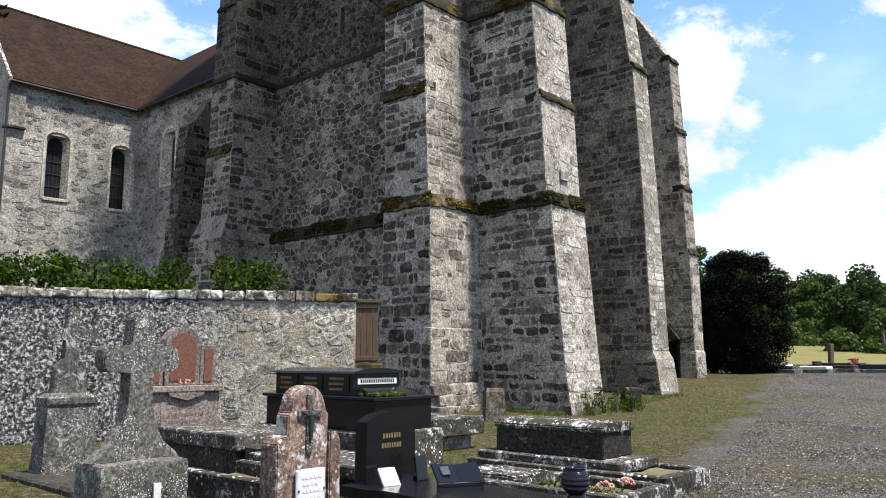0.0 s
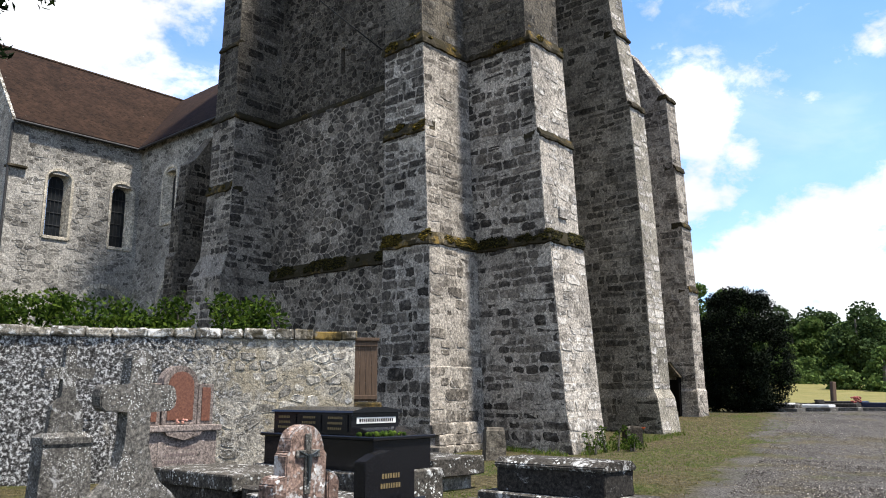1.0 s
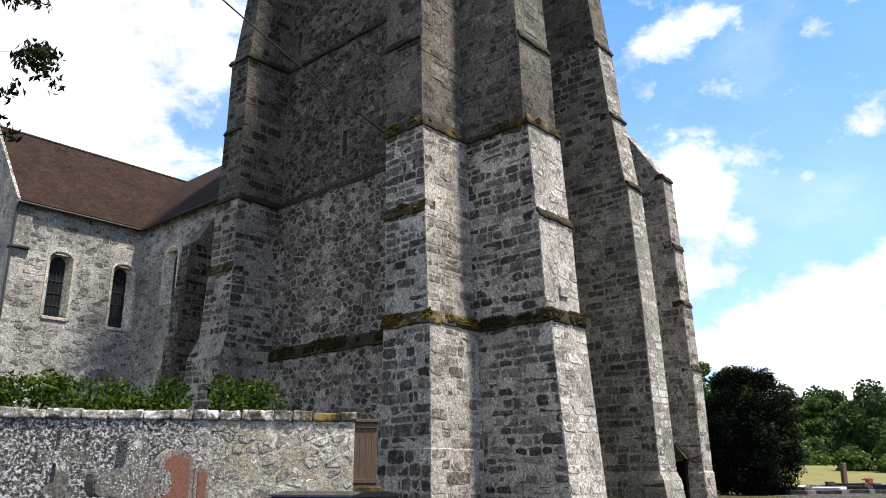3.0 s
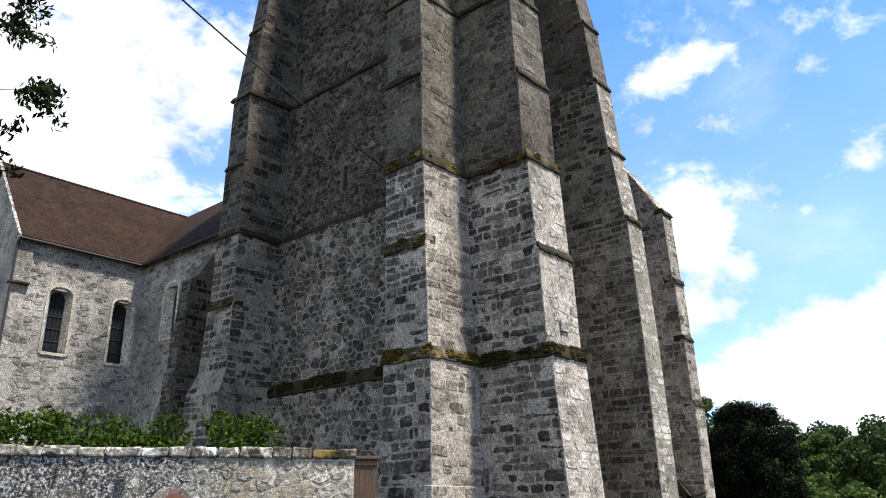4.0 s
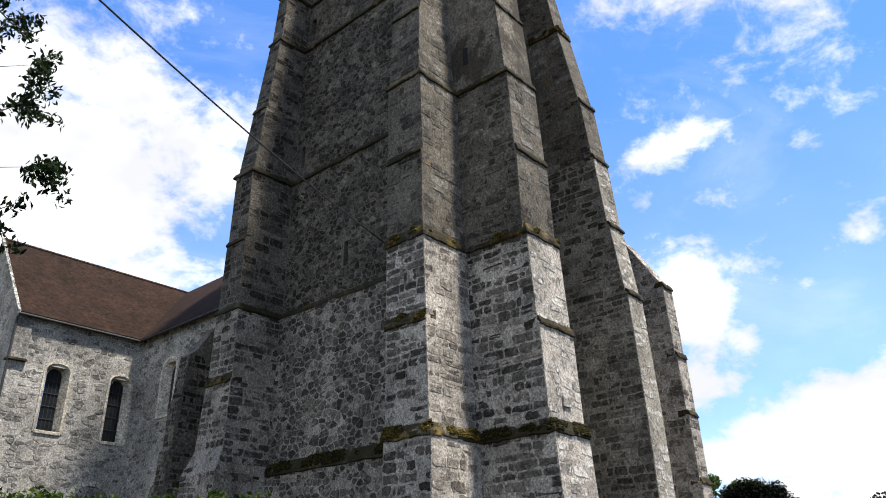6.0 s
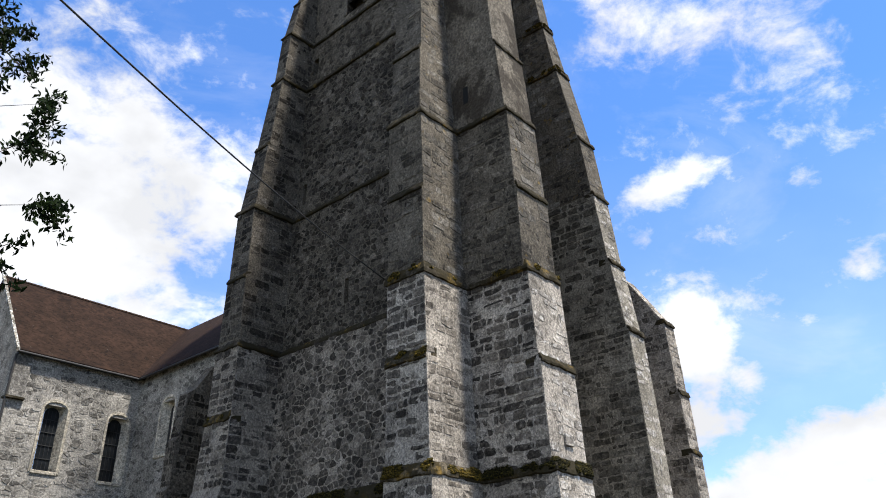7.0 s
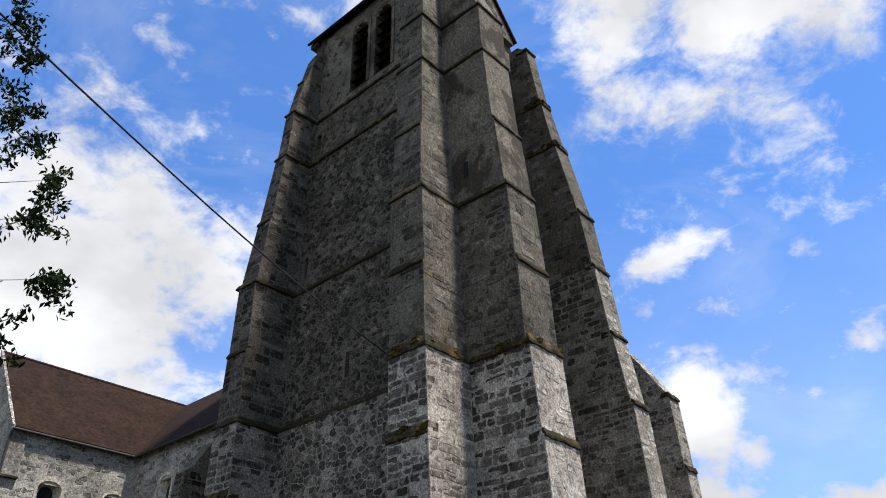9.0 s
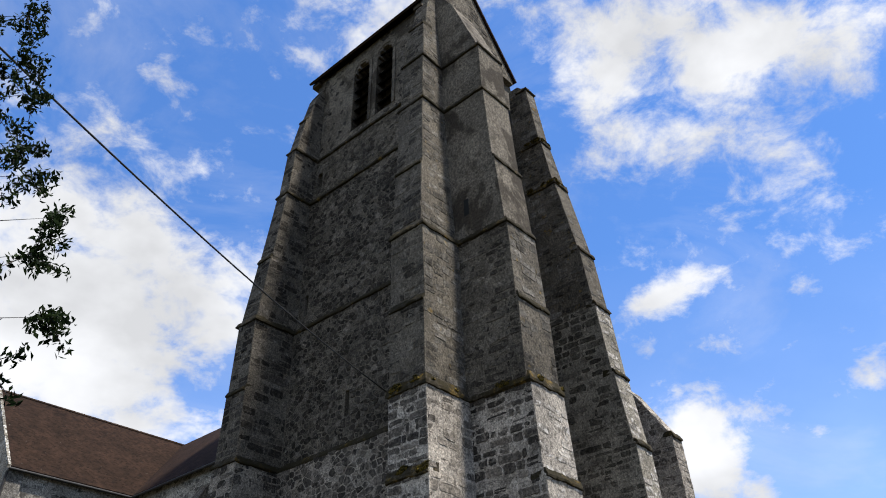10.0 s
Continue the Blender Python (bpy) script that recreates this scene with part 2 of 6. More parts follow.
M_STONE_LICHEN = stone_mat("ochre_lichened_sandstone", [(0.0, (0.04336, 0.03982, 0.03329)), (0.5, (0.08384, 0.07817, 0.0681)), (1.0, (0.1735, 0.1638, 0.1453))], lichen=(0.2891, 0.2759, 0.2421), lichen_lo=0.56, soft=0.13, orange=-0.12, smear=(0.1445, 0.1371, 0.1211))
M_RUBBLE = stone_mat("pale_rubble", [(0.0, (0.08985, 0.08718, 0.0809)), (0.4, (0.1707, 0.1654, 0.1528)), (1.0, (0.2876, 0.2804, 0.2607))], lichen=(0.3954, 0.3864, 0.364), lichen_lo=0.55, soft=0.12, smear=(0.2695, 0.2624, 0.2426))
M_MORTAR = stone_mat("old_mortar", [(0.0, (0.3133, 0.2906, 0.256)), (1.0, (0.3133, 0.2906, 0.256))], lichen=(0.09723, 0.08712, 0.07255), lichen_lo=0.54, grain=14.0, soft=0.13, soak=(0.108, 0.09864, 0.08565))
M_MORTAR_PALE = stone_mat("pale_lime_mortar", [(0.0, (0.2994, 0.2914, 0.2695)), (1.0, (0.2994, 0.2914, 0.2695))], lichen=(0.1198, 0.1148, 0.09979), lichen_lo=0.54, grain=14.0, soft=0.13)
M_STONE_OLIVE = stone_mat("olive_grey_sandstone", [(0.0, (0.04512, 0.04196, 0.03429)), (0.5, (0.07942, 0.074, 0.06137)), (1.0, (0.1534, 0.1444, 0.1219))], lichen=(0.2166, 0.203, 0.1715), lichen_lo=0.55, soft=0.14, smear=(0.1263, 0.1183, 0.09832))
M_MORTAR_OLIVE = stone_mat("olive_grey_mortar", [(0.0, (0.228, 0.2136, 0.18)), (1.0, (0.228, 0.2136, 0.18))], lichen=(0.096, 0.0864, 0.0672), lichen_lo=0.55, soft=0.12, grain=14.0, soak=(0.108, 0.0996, 0.0816))
M_MORTAR_WALL = stone_mat("grey_wall_mortar", [(0.0, (0.2551, 0.2336, 0.2029)), (1.0, (0.2551, 0.2336, 0.2029))], lichen=(0.09277, 0.0818, 0.06762), lichen_lo=0.53, grain=14.0, soft=0.13, soak=(0.116, 0.1041, 0.08734))
M_ASHLAR = stone_mat("pale_ashlar", [(0.0, (0.36, 0.335, 0.28)), (1.0, (0.48, 0.45, 0.385))], lichen_lo=0.62)
M_LEDGE = stone_mat("mossy_ledge", [(0.0, (0.06, 0.052, 0.04)), (1.0, (0.12, 0.105, 0.08))], lichen_lo=0.64, orange=0.35, moss=0.7)
M_LEDGE_OLD = stone_mat("patchy_mossy_ledge", [(0.0, (0.04, 0.035, 0.027)), (1.0, (0.08, 0.07, 0.053))], lichen_lo=0.64, orange=0.32, moss=0.75)
M_MOSSY = stone_mat("dark_moss_ledge", [(0.0, (0.05, 0.045, 0.035)), (1.0, (0.1, 0.09, 0.07))], lichen_lo=0.66, orange=0.12, moss=1.0)
M_DRIP = stone_mat("weathered_ledge", [(0.0, (0.03, 0.026, 0.019)), (1.0, (0.065, 0.056, 0.042))], lichen=(0.16, 0.145, 0.115), lichen_lo=0.6, orange=0.1, moss=0.8)
M_YARDWALL = stone_mat("yard_wall_stone", [(0.0, (0.1326, 0.1248, 0.1092)), (0.5, (0.2496, 0.2356, 0.2044)), (1.0, (0.3744, 0.3549, 0.312))], lichen=(0.4056, 0.3978, 0.3744), lichen_lo=0.56)
M_YARDMORTAR = stone_mat("lime_render", [(0.0, (0.361, 0.3416, 0.2971)), (1.0, (0.361, 0.3416, 0.2971))], lichen=(0.1041, 0.09581, 0.08054), lichen_lo=0.54, grain=12.0, stain=(0.236, 0.2013, 0.1389))
M_COPING = stone_mat("coping_stone", [(0.0, (0.13, 0.122, 0.105)), (1.0, (0.26, 0.245, 0.21))], lichen=(0.62, 0.61, 0.57), lichen_lo=0.5, moss=0.35)
M_COPING_OCHRE = stone_mat("ochre_coping_stone", [(0.0, (0.14, 0.13, 0.11)), (1.0, (0.22, 0.2, 0.165))], lichen_lo=0.6, orange=0.55, moss=0.5)

M_MOSS_OCHRE = leaf_mat("ochre_moss", (0.012, 0.011, 0.005), (0.05, 0.039, 0.009), (0.17, 0.115, 0.02), 0.05)
M_MOSS_BLACK = leaf_mat("blackish_moss", (0.006, 0.006, 0.003), (0.016, 0.015, 0.006), (0.07, 0.058, 0.014), 0.05)
MOSS = {M_LEDGE: (M_MOSS_OCHRE, -0.15), M_LEDGE_OLD: (M_MOSS_OCHRE, 0.12), M_MOSSY: (M_MOSS_BLACK, -0.22)}


def blacken(m, far, near):
    """Black algae with pale lichen specks, thick at one end of the wall and fading out in blotches."""
    nt = m.node_tree
    bsdf = nt.nodes["Principled BSDF"]
    col = bsdf.inputs["Base Color"].links[0].from_socket
    pos, island, normal = world_vec(nt)
    sep = nt.nodes.new("ShaderNodeSeparateXYZ")
    nt.links.new(pos, sep.inputs[0])
    q = nt.nodes.new("ShaderNodeMath")
    q.operation = "MULTIPLY_ADD"
    nt.links.new(noise_node(nt, 2.2, 9.0, 0.75, pos, 0.5), q.inputs[0])
    q.inputs[1].default_value = 9.0
    nt.links.new(sep.outputs["X"], q.inputs[2])
    mask = step_node(nt, q.outputs[0], far + 4.5, near + 4.5)
    specks = ramp_node(nt, noise_node(nt, 17.0, 8.0, 0.78, pos), [(0.42, (0.018, 0.0165, 0.015)), (0.51, (0.09, 0.086, 0.08)), (0.585, (0.52, 0.51, 0.485))])
    nt.links.new(mix_node(nt, mask, specks, col), bsdf.inputs["Base Color"])


blacken(M_YARDMORTAR, -6.0, -3.6)
blacken(M_YARDWALL, -6.0, -3.6)


def tile_mat():
    m, nt, bsdf = nodes_of("old_clay_tiles")
    pos, island, normal = world_vec(nt)
    tc = nt.nodes.new("ShaderNodeTexCoord")
    br = nt.nodes.new("ShaderNodeTexBrick")
    br.inputs["Scale"].default_value = 1.0
    br.inputs["Brick Width"].default_value, br.inputs["Row Height"].default_value = 0.17, 0.11
    br.inputs["Mortar Size"].default_value = 0.006
    br.inputs["Color1"].default_value, br.inputs["Color2"].default_value = (0.012, 0.0078, 0.0058, 1), (0.03, 0.0178, 0.0125, 1)
    br.inputs["Mortar"].default_value = (0.03, 0.02, 0.015, 1)
    nt.links.new(tc.outputs["UV"], br.inputs["Vector"])
    col = mix_node(nt, 0.6, br.outputs["Color"], ramp_node(nt, noise_node(nt, 0.9, 7.0, 0.7, pos), [(0.3, (0.4, 0.4, 0.38)), (0.7, (1.7, 1.5, 1.3))]), "MULTIPLY")
    col = mix_node(nt, step_node(nt, noise_node(nt, 5.0, 6.0, 0.7, pos), 0.66, 0.74, 0.6), col, (0.22, 0.21, 0.18))
    finish(nt, bsdf, col, 0.95, br.outputs["Fac"], 0.03, -0.8, spec=0.08)
    return m


M_TILE = tile_mat()


def plain_mat(name, a, b, scale=8.0, rough=0.7, metallic=0.0, bump=0.004, spec=0.4, detail=6.0, stretch=None):
    m, nt, bsdf = nodes_of(name)
    pos, island, normal = world_vec(nt)
    if stretch:
        mp = nt.nodes.new("ShaderNodeMapping")
        mp.inputs["Scale"].default_value = stretch
        nt.links.new(pos, mp.inputs[0])
        pos = mp.outputs[0]
    f = noise_node(nt, scale, detail, 0.65, pos)
    finish(nt, bsdf, ramp_node(nt, f, [(0.3, a), (0.7, b)]), rough, f, bump, 0.5, metallic, spec)
    return m


M_GLASS = plain_mat("leaded_glass", (0.004, 0.005, 0.006), (0.016, 0.018, 0.02), 3.0, 0.3, spec=0.3)
M_LEAD = plain_mat("lead_cames", (0.02, 0.02, 0.02), (0.05, 0.05, 0.05), 20.0, 0.6)
# near-black paint for the shade inside window openings
M_SHADE_BLACK = plain_mat("interior_shade_black", (0.006, 0.006, 0.006), (0.012, 0.012, 0.012), 3.0, 1.0)
# wood coloured near black, so the shade of the openings is in it
M_SHADED_WOOD = plain_mat("shade_black_wood", (0.003, 0.003, 0.003), (0.007, 0.006, 0.005), 6.0, 0.95, spec=0.02)
M_ZINC = plain_mat("dull_zinc", (0.02, 0.019, 0.018), (0.05, 0.047, 0.044), 5.0, 0.7, 0.3)
M_WOOD = plain_mat("weathered_brown_wood", (0.045, 0.027, 0.015), (0.11, 0.068, 0.04), 5.0, 0.8, bump=0.01, stretch=(9, 9, 0.7))
M_IRON = plain_mat("rusty_iron", (0.04, 0.025, 0.018), (0.1, 0.05, 0.03), 25.0, 0.7, 0.3)
M_CABLE = plain_mat("black_cable", (0.012, 0.012, 0.012), (0.02, 0.02, 0.02), 10.0, 0.6)
M_BARK = plain_mat("grey_bark", (0.05, 0.042, 0.033), (0.13, 0.11, 0.09), 7.0, 0.95, bump=0.03, stretch=(3, 3, 0.6))


M_LEAF_SHRUB = leaf_mat("shrub_leaves", (0.0102, 0.0221, 0.00255), (0.02975, 0.0561, 0.0068), (0.085, 0.1232, 0.017), 0.35)
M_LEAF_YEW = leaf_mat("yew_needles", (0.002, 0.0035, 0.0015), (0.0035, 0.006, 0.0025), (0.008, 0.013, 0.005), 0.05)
M_LEAF_WOOD = leaf_mat("woodland_leaves", (0.035, 0.06, 0.016), (0.065, 0.105, 0.028), (0.11, 0.15, 0.045), 0.3)
M_LEAF_WOODDARK = leaf_mat("dark_woodland_leaves", (0.016, 0.03, 0.01), (0.03, 0.05, 0.016), (0.05, 0.075, 0.025), 0.25)
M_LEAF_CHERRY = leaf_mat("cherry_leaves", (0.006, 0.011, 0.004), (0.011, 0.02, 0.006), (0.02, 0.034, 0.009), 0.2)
M_GRASS = leaf_mat("grass_blades", (0.04, 0.075, 0.01), (0.08, 0.12, 0.02), (0.17, 0.16, 0.06), 0.3)


def ground_mat():
    """Grass with dry patches, and a gravel track on the sunny side; masks by plan."""
    m, nt, bsdf = nodes_of("churchyard_ground")
    pos, island, normal = world_vec(nt)
    sep = nt.nodes.new("ShaderNodeSeparateXYZ")
    nt.links.new(pos, sep.inputs[0])

    def lin(ax, ay, c):
        a = nt.nodes.new("ShaderNodeMath")
        a.operation = "MULTIPLY_ADD"
        nt.links.new(sep.outputs["X"], a.inputs[0])
        a.inputs[1].default_value, a.inputs[2].default_value = ax, c
        b = nt.nodes.new("ShaderNodeMath")
        b.operation = "MULTIPLY_ADD"
        nt.links.new(sep.outputs["Y"], b.inputs[0])
        b.inputs[1].default_value = ay
        nt.links.new(a.outputs[0], b.inputs[2])
        return b.outputs[0]

    def plus(a, b, k=1.0):
        q = nt.nodes.new("ShaderNodeMath")
        q.operation = "MULTIPLY_ADD"
        nt.links.new(b, q.inputs[0])
        q.inputs[1].default_value = k
        nt.links.new(a, q.inputs[2])
        return q.outputs[0]

    n1 = noise_node(nt, 0.5, 6.0, 0.65, pos)
    n2 = noise_node(nt, 7.0, 7.0, 0.75, pos)
    n3 = noise_node(nt, 38.0, 6.0, 0.8, pos)
    grass = ramp_node(nt, n2, [(0.36, (0.01, 0.014, 0.003)), (0.5, (0.034, 0.043, 0.009)), (0.64, (0.085, 0.075, 0.028))])
    grass = mix_node(nt, step_node(nt, plus(n1, n2, 0.5), 0.62, 0.78, 0.9), grass, ramp_node(nt, n2, [(0.36, (0.018, 0.014, 0.007)), (0.5, (0.052, 0.041, 0.021)), (0.64, (0.13, 0.106, 0.06))]))
    gravel = ramp_node(nt, n3, [(0.4, (0.014, 0.0125, 0.011)), (0.5, (0.042, 0.0385, 0.034)), (0.6, (0.16, 0.15, 0.135))])
    gravel = mix_node(nt, 0.5, gravel, ramp_node(nt, n1, [(0.3, (0.45, 0.43, 0.4)), (0.7, (1.5, 1.48, 1.45))]), "MULTIPLY")
    edge = plus(plus(lin(1.0, -0.47, 2.3), n1, 3.0), n2, 1.6)
    worn = step_node(nt, noise_node(nt, 0.28, 5.0, 0.6, pos), 0.53, 0.6, 0.75)
    gravel = mix_node(nt, worn, gravel, grass)
    col = mix_node(nt, step_node(nt, edge, 1.9, 2.8), grass, gravel)
    far = plus(lin(0.0, 1.0, 0.0), n1, 3.0)
    col = mix_node(nt, step_node(nt, far, 47.0, 52.0), col, ramp_node(nt, n1, [(0.3, (0.1, 0.096, 0.03)), (0.7, (0.17, 0.145, 0.055))]))
    finish(nt, bsdf, col, 0.95, n3, 0.03, 0.8, spec=0.1)
    return m


M_GROUND = ground_mat()


# ---- mesh tools ----
def mesh_of(name, verts, faces, mat, smooth=False):
    me = bpy.data.meshes.new(name)
    me.from_pydata([tuple(v) for v in verts], [], faces)
    me.materials.append(mat)
    if smooth:
        me.polygons.foreach_set("use_smooth", [True] * len(me.polygons))
    me.update()
    return me


def thing(name, at=None, label="", category="", group="", kind=""):
    ob = new(name)
    ob.matrix_world = at if at is not None else Matrix()
    return tagged(ob, label, category, group, kind)


def child(name, me, parent, label="", kind="", at=None):
    ob = new(name, me)
    ob.parent = parent
    if at is not None:
        ob.matrix_basis = at
    return tagged(ob, label, kind=kind)


def part(name, bm, material, parent, label="", kind="", at=None, smooth=False):
    me = bpy.data.meshes.new(name)
    bmesh.ops.recalc_face_normals(bm, faces=bm.faces)
    bm.to_mesh(me)
    bm.free()
    me.materials.append(material)
    if smooth:
        me.polygons.foreach_set("use_smooth", [True] * len(me.polygons))
    return child(name, me, parent, label, kind, at)


def box(bm, x0, x1, y0, y1, z0, z1, bevel=0.0, seg=1):
    r = bmesh.ops.create_cube(bm, size=1.0, matrix=Matrix.LocRotScale(((x0 + x1) / 2, (y0 + y1) / 2, (z0 + z1) / 2), None, (x1 - x0, y1 - y0, z1 - z0)))
    if bevel:
        edges = list({e for v in r["verts"] for e in v.link_edges})
        bmesh.ops.bevel(bm, geom=edges, offset=bevel, segments=seg, affect="EDGES", profile=0.6)
    return bm


def boxes(*specs, bevel=0.0, seg=1):
    bm = bmesh.new()
    for s in specs:
        box(bm, *s, bevel=bevel, seg=seg)
    return bm


def prism(outline, y0, y1, bevel=0.0):
    """A solid from an outline in x, z, reaching from y0 to y1."""
    bm = bmesh.new()
    a = [bm.verts.new((x, y0, z)) for x, z in outline]
    b = [bm.verts.new((x, y1, z)) for x, z in outline]
    bm.faces.new(a)
    bm.faces.new(b[::-1])
    n = len(a)
    for i in range(n):
        bm.faces.new((a[i], b[i], b[(i + 1) % n], a[(i + 1) % n]))
    if bevel:
        bmesh.ops.bevel(bm, geom=list(bm.edges), offset=bevel, segments=2, affect="EDGES")
    return bm


def rings_solid(rings):
    """A tower of rectangles: (z, x0, x1, y0, y1) from below upwards."""
    bm = bmesh.new()
    last = None
    for z, x0, x1, y0, y1 in rings:
        r = [bm.verts.new(p) for p in ((x0, y0, z), (x1, y0, z), (x1, y1, z), (x0, y1, z))]
        if last:
            for i in range(4):
                bm.faces.new((last[i], last[(i + 1) % 4], r[(i + 1) % 4], r[i]))
        else:
            bm.faces.new(r[::-1])
        last = r
    bm.faces.new(last)
    return bm


rng = random.Random(7)


@functools.lru_cache(None)
def stone_faces(n):
    return [tuple(range(n, 2 * n))] + [(i, (i + 1) % n, n + (i + 1) % n, n + i) for i in range(n)]


class Masonry:
    """Collects blocks laid in courses on flat faces."""

    def __init__(self):
        self.blocks = []

    def face(self, a, b, c, d, course=0.3, width=0.5, gap=0.03, proud=(-0.012, 0.024), jitter=0.05, cut=0.1, holes=(), quoin=0.0, skip=0.0):
        """a, b, c, d: lower two and upper two corners, anticlockwise from outside. holes: boxes in u, v metres to leave free."""
        a, b, c, d = Vector(a), Vector(b), Vector(c), Vector(d)
        h = ((d - a).length + (c - b).length) / 2
        w = ((b - a).length + (c - d).length) / 2
        n = (b - a).cross(d - a).normalized()

        seed = Vector((rng.uniform(0, 50), rng.uniform(0, 50), 0))

        def at(u, v, k):
            edge = min(1.0, max(0.0, min(v, h - v) / 0.4))
            v = v + edge * 0.06 * noise.noise(Vector((u * 0.9, v * 0.6, 0)) + seed)
            s, t = u / w, v / h
            return a.lerp(b, s).lerp(d.lerp(c, s), t) + n * k

        v = 0.0
        while v < h - 0.05:
            ch = course * rng.uniform(0.72, 1.3)
            if h - v - ch < course * 0.5:
                ch = h - v
            u = 0.0
            first = True
            while u < w - 0.02:
                sw = width * rng.choice((0.35, 0.55, 0.75, 0.9, 1.0, 1.3, 1.7)) * rng.uniform(0.85, 1.15)
                if first and quoin:
                    sw = quoin * rng.uniform(0.7, 1.3)
                first = False
                if w - u - sw < width * 0.35:
                    sw = w - u
                g = gap * rng.uniform(0.4, 1.5)
                u0, u1, v0, v1 = u + g / 2, u + sw - g / 2, v + g / 2, v + ch - g * rng.uniform(0.5, 1.2)
                u += sw
                if rng.random() < skip:
                    continue
                if any(u1 > q[0] and u0 < q[1] and v1 > q[2] and v0 < q[3] for q in holes):
                    continue
                self.block(at, u0, u1, v0, v1, rng.uniform(*proud), jitter, cut)
            v += ch

    def block(self, at, u0, u1, v0, v1, k, jitter, cut):
        cu, cv = min(cut, (u1 - u0) * 0.25), min(cut, (v1 - v0) * 0.28)
        j = lambda s: rng.uniform(-s, s)
        r = lambda: rng.uniform(0.2, 1.0)
        w = u1 - u0
        ring = [(u0 + cu * r(), v0), (u0 + w * 0.36, v0), (u0 + w * 0.66, v0), (u1 - cu * r(), v0), (u1, v0 + cv * r()), (u1, (v0 + v1) / 2), (u1, v1 - cv * r()),
                (u1 - cu * r(), v1), (u0 + w * 0.64, v1), (u0 + w * 0.34, v1), (u0 + cu * r(), v1), (u0, v1 - cv * r()), (u0, (v0 + v1) / 2), (u0, v0 + cv * r())]
        self.shape(at, [(u + j(jitter) * 0.5, v + j(jitter) * 0.5) for u, v in ring], k)

    def shape(self, at, ring, k, inset=0.02):
        """One stone: a ring sunk in the bed and a smaller ring standing proud."""
        mu, mv = sum(p[0] for p in ring) / len(ring), sum(p[1] for p in ring) / len(ring)
        outer = [at(u, v, -0.02) for u, v in ring]
        inner = []
        for u, v in ring:
            f = max(0.5, 1 - inset / max(math.hypot(u - mu, v - mv), 0.03))
            inner.append(at(mu + (u - mu) * f, mv + (v - mv) * f, k + rng.uniform(-0.008, 0.008)))
        self.blocks.append(outer + inner)

    def rubble(self, a, b, c, d, size=(0.32, 0.25), gap=0.026, proud=(-0.005, 0.026), holes=(), skip=0.0):
        """Uncoursed rubble: uneven many-sided stones fitted together, with corners knocked off."""
        a, b, c, d = Vector(a), Vector(b), Vector(c), Vector(d)
        h = ((d - a).length + (c - b).length) / 2
        w = ((b - a).length + (c - d).length) / 2
        n = (b - a).cross(d - a).normalized()
        nu, nv = max(2, round(w / size[0])), max(2, round(h / size[1]))
        su, sv = w / nu, h / nv

        def at(u, v, k):
            s, t = min(1, max(0, u / w)), min(1, max(0, v / h))
            return a.lerp(b, s).lerp(d.lerp(c, s), t) + n * k

        seeds = {(i, q): (i + 0.5 * (q % 2) + 0.25 + rng.uniform(-0.4, 0.4), q + 0.5 + rng.uniform(-0.36, 0.36)) for i in range(-1, nu + 1) for q in range(nv) if rng.random() > 0.14}
        for (i, q), (x, y) in seeds.items():
            poly = [(max(0, x - 1.6), max(0, y - 1.4)), (min(nu, x + 1.6), max(0, y - 1.4)), (min(nu, x + 1.6), min(nv, y + 1.4)), (max(0, x - 1.6), min(nv, y + 1.4))]
            if not -0.3 < x < nu + 0.3 or rng.random() < skip:
                continue
            for di in (-2, -1, 0, 1, 2):
                for dq in (-2, -1, 0, 1, 2):
                    o = seeds.get((i + di, q + dq))
                    if o is None or (di == 0 and dq == 0) or not poly:
                        continue
                    ex, ey = o[0] - x, o[1] - y
                    lim = ex * (x + o[0]) / 2 + ey * (y + o[1]) / 2
                    out = []
                    for p0, p1 in zip(poly, poly[1:] + poly[:1]):
                        f0, f1 = p0[0] * ex + p0[1] * ey - lim, p1[0] * ex + p1[1] * ey - lim
                        if f0 <= 0:
                            out.append(p0)
                        if f0 * f1 < 0:
                            t = f0 / (f0 - f1)
                            out.append((p0[0] + (p1[0] - p0[0]) * t, p0[1] + (p1[1] - p0[1]) * t))
                    poly = out
            if len(poly) < 3:
                continue
            poly = [(p[0] * su, p[1] * sv) for p in poly]
            mu, mv = sum(p[0] for p in poly) / len(poly), sum(p[1] for p in poly) / len(poly)
            if any(q0 - 0.08 < mu < q1 + 0.08 and r0 - 0.08 < mv < r1 + 0.08 for q0, q1, r0, r1 in holes):
                continue
            ring = []
            g = gap * rng.uniform(0.3, 0.9)
            for p0, p1 in zip(poly, poly[1:] + poly[:1]):
                for t in (rng.uniform(0.06, 0.22), rng.uniform(0.78, 0.94)):
                    u, v = p0[0] + (p1[0] - p0[0]) * t + rng.uniform(-0.014, 0.014), p0[1] + (p1[1] - p0[1]) * t + rng.uniform(-0.014, 0.014)
                    f = 1 - g / max(math.hypot(u - mu, v - mv), 0.05)
                    ring.append((mu + (u - mu) * f, mv + (v - mv) * f))
            if len(ring) > 5:
                self.shape(at, ring[:16], rng.uniform(*proud))

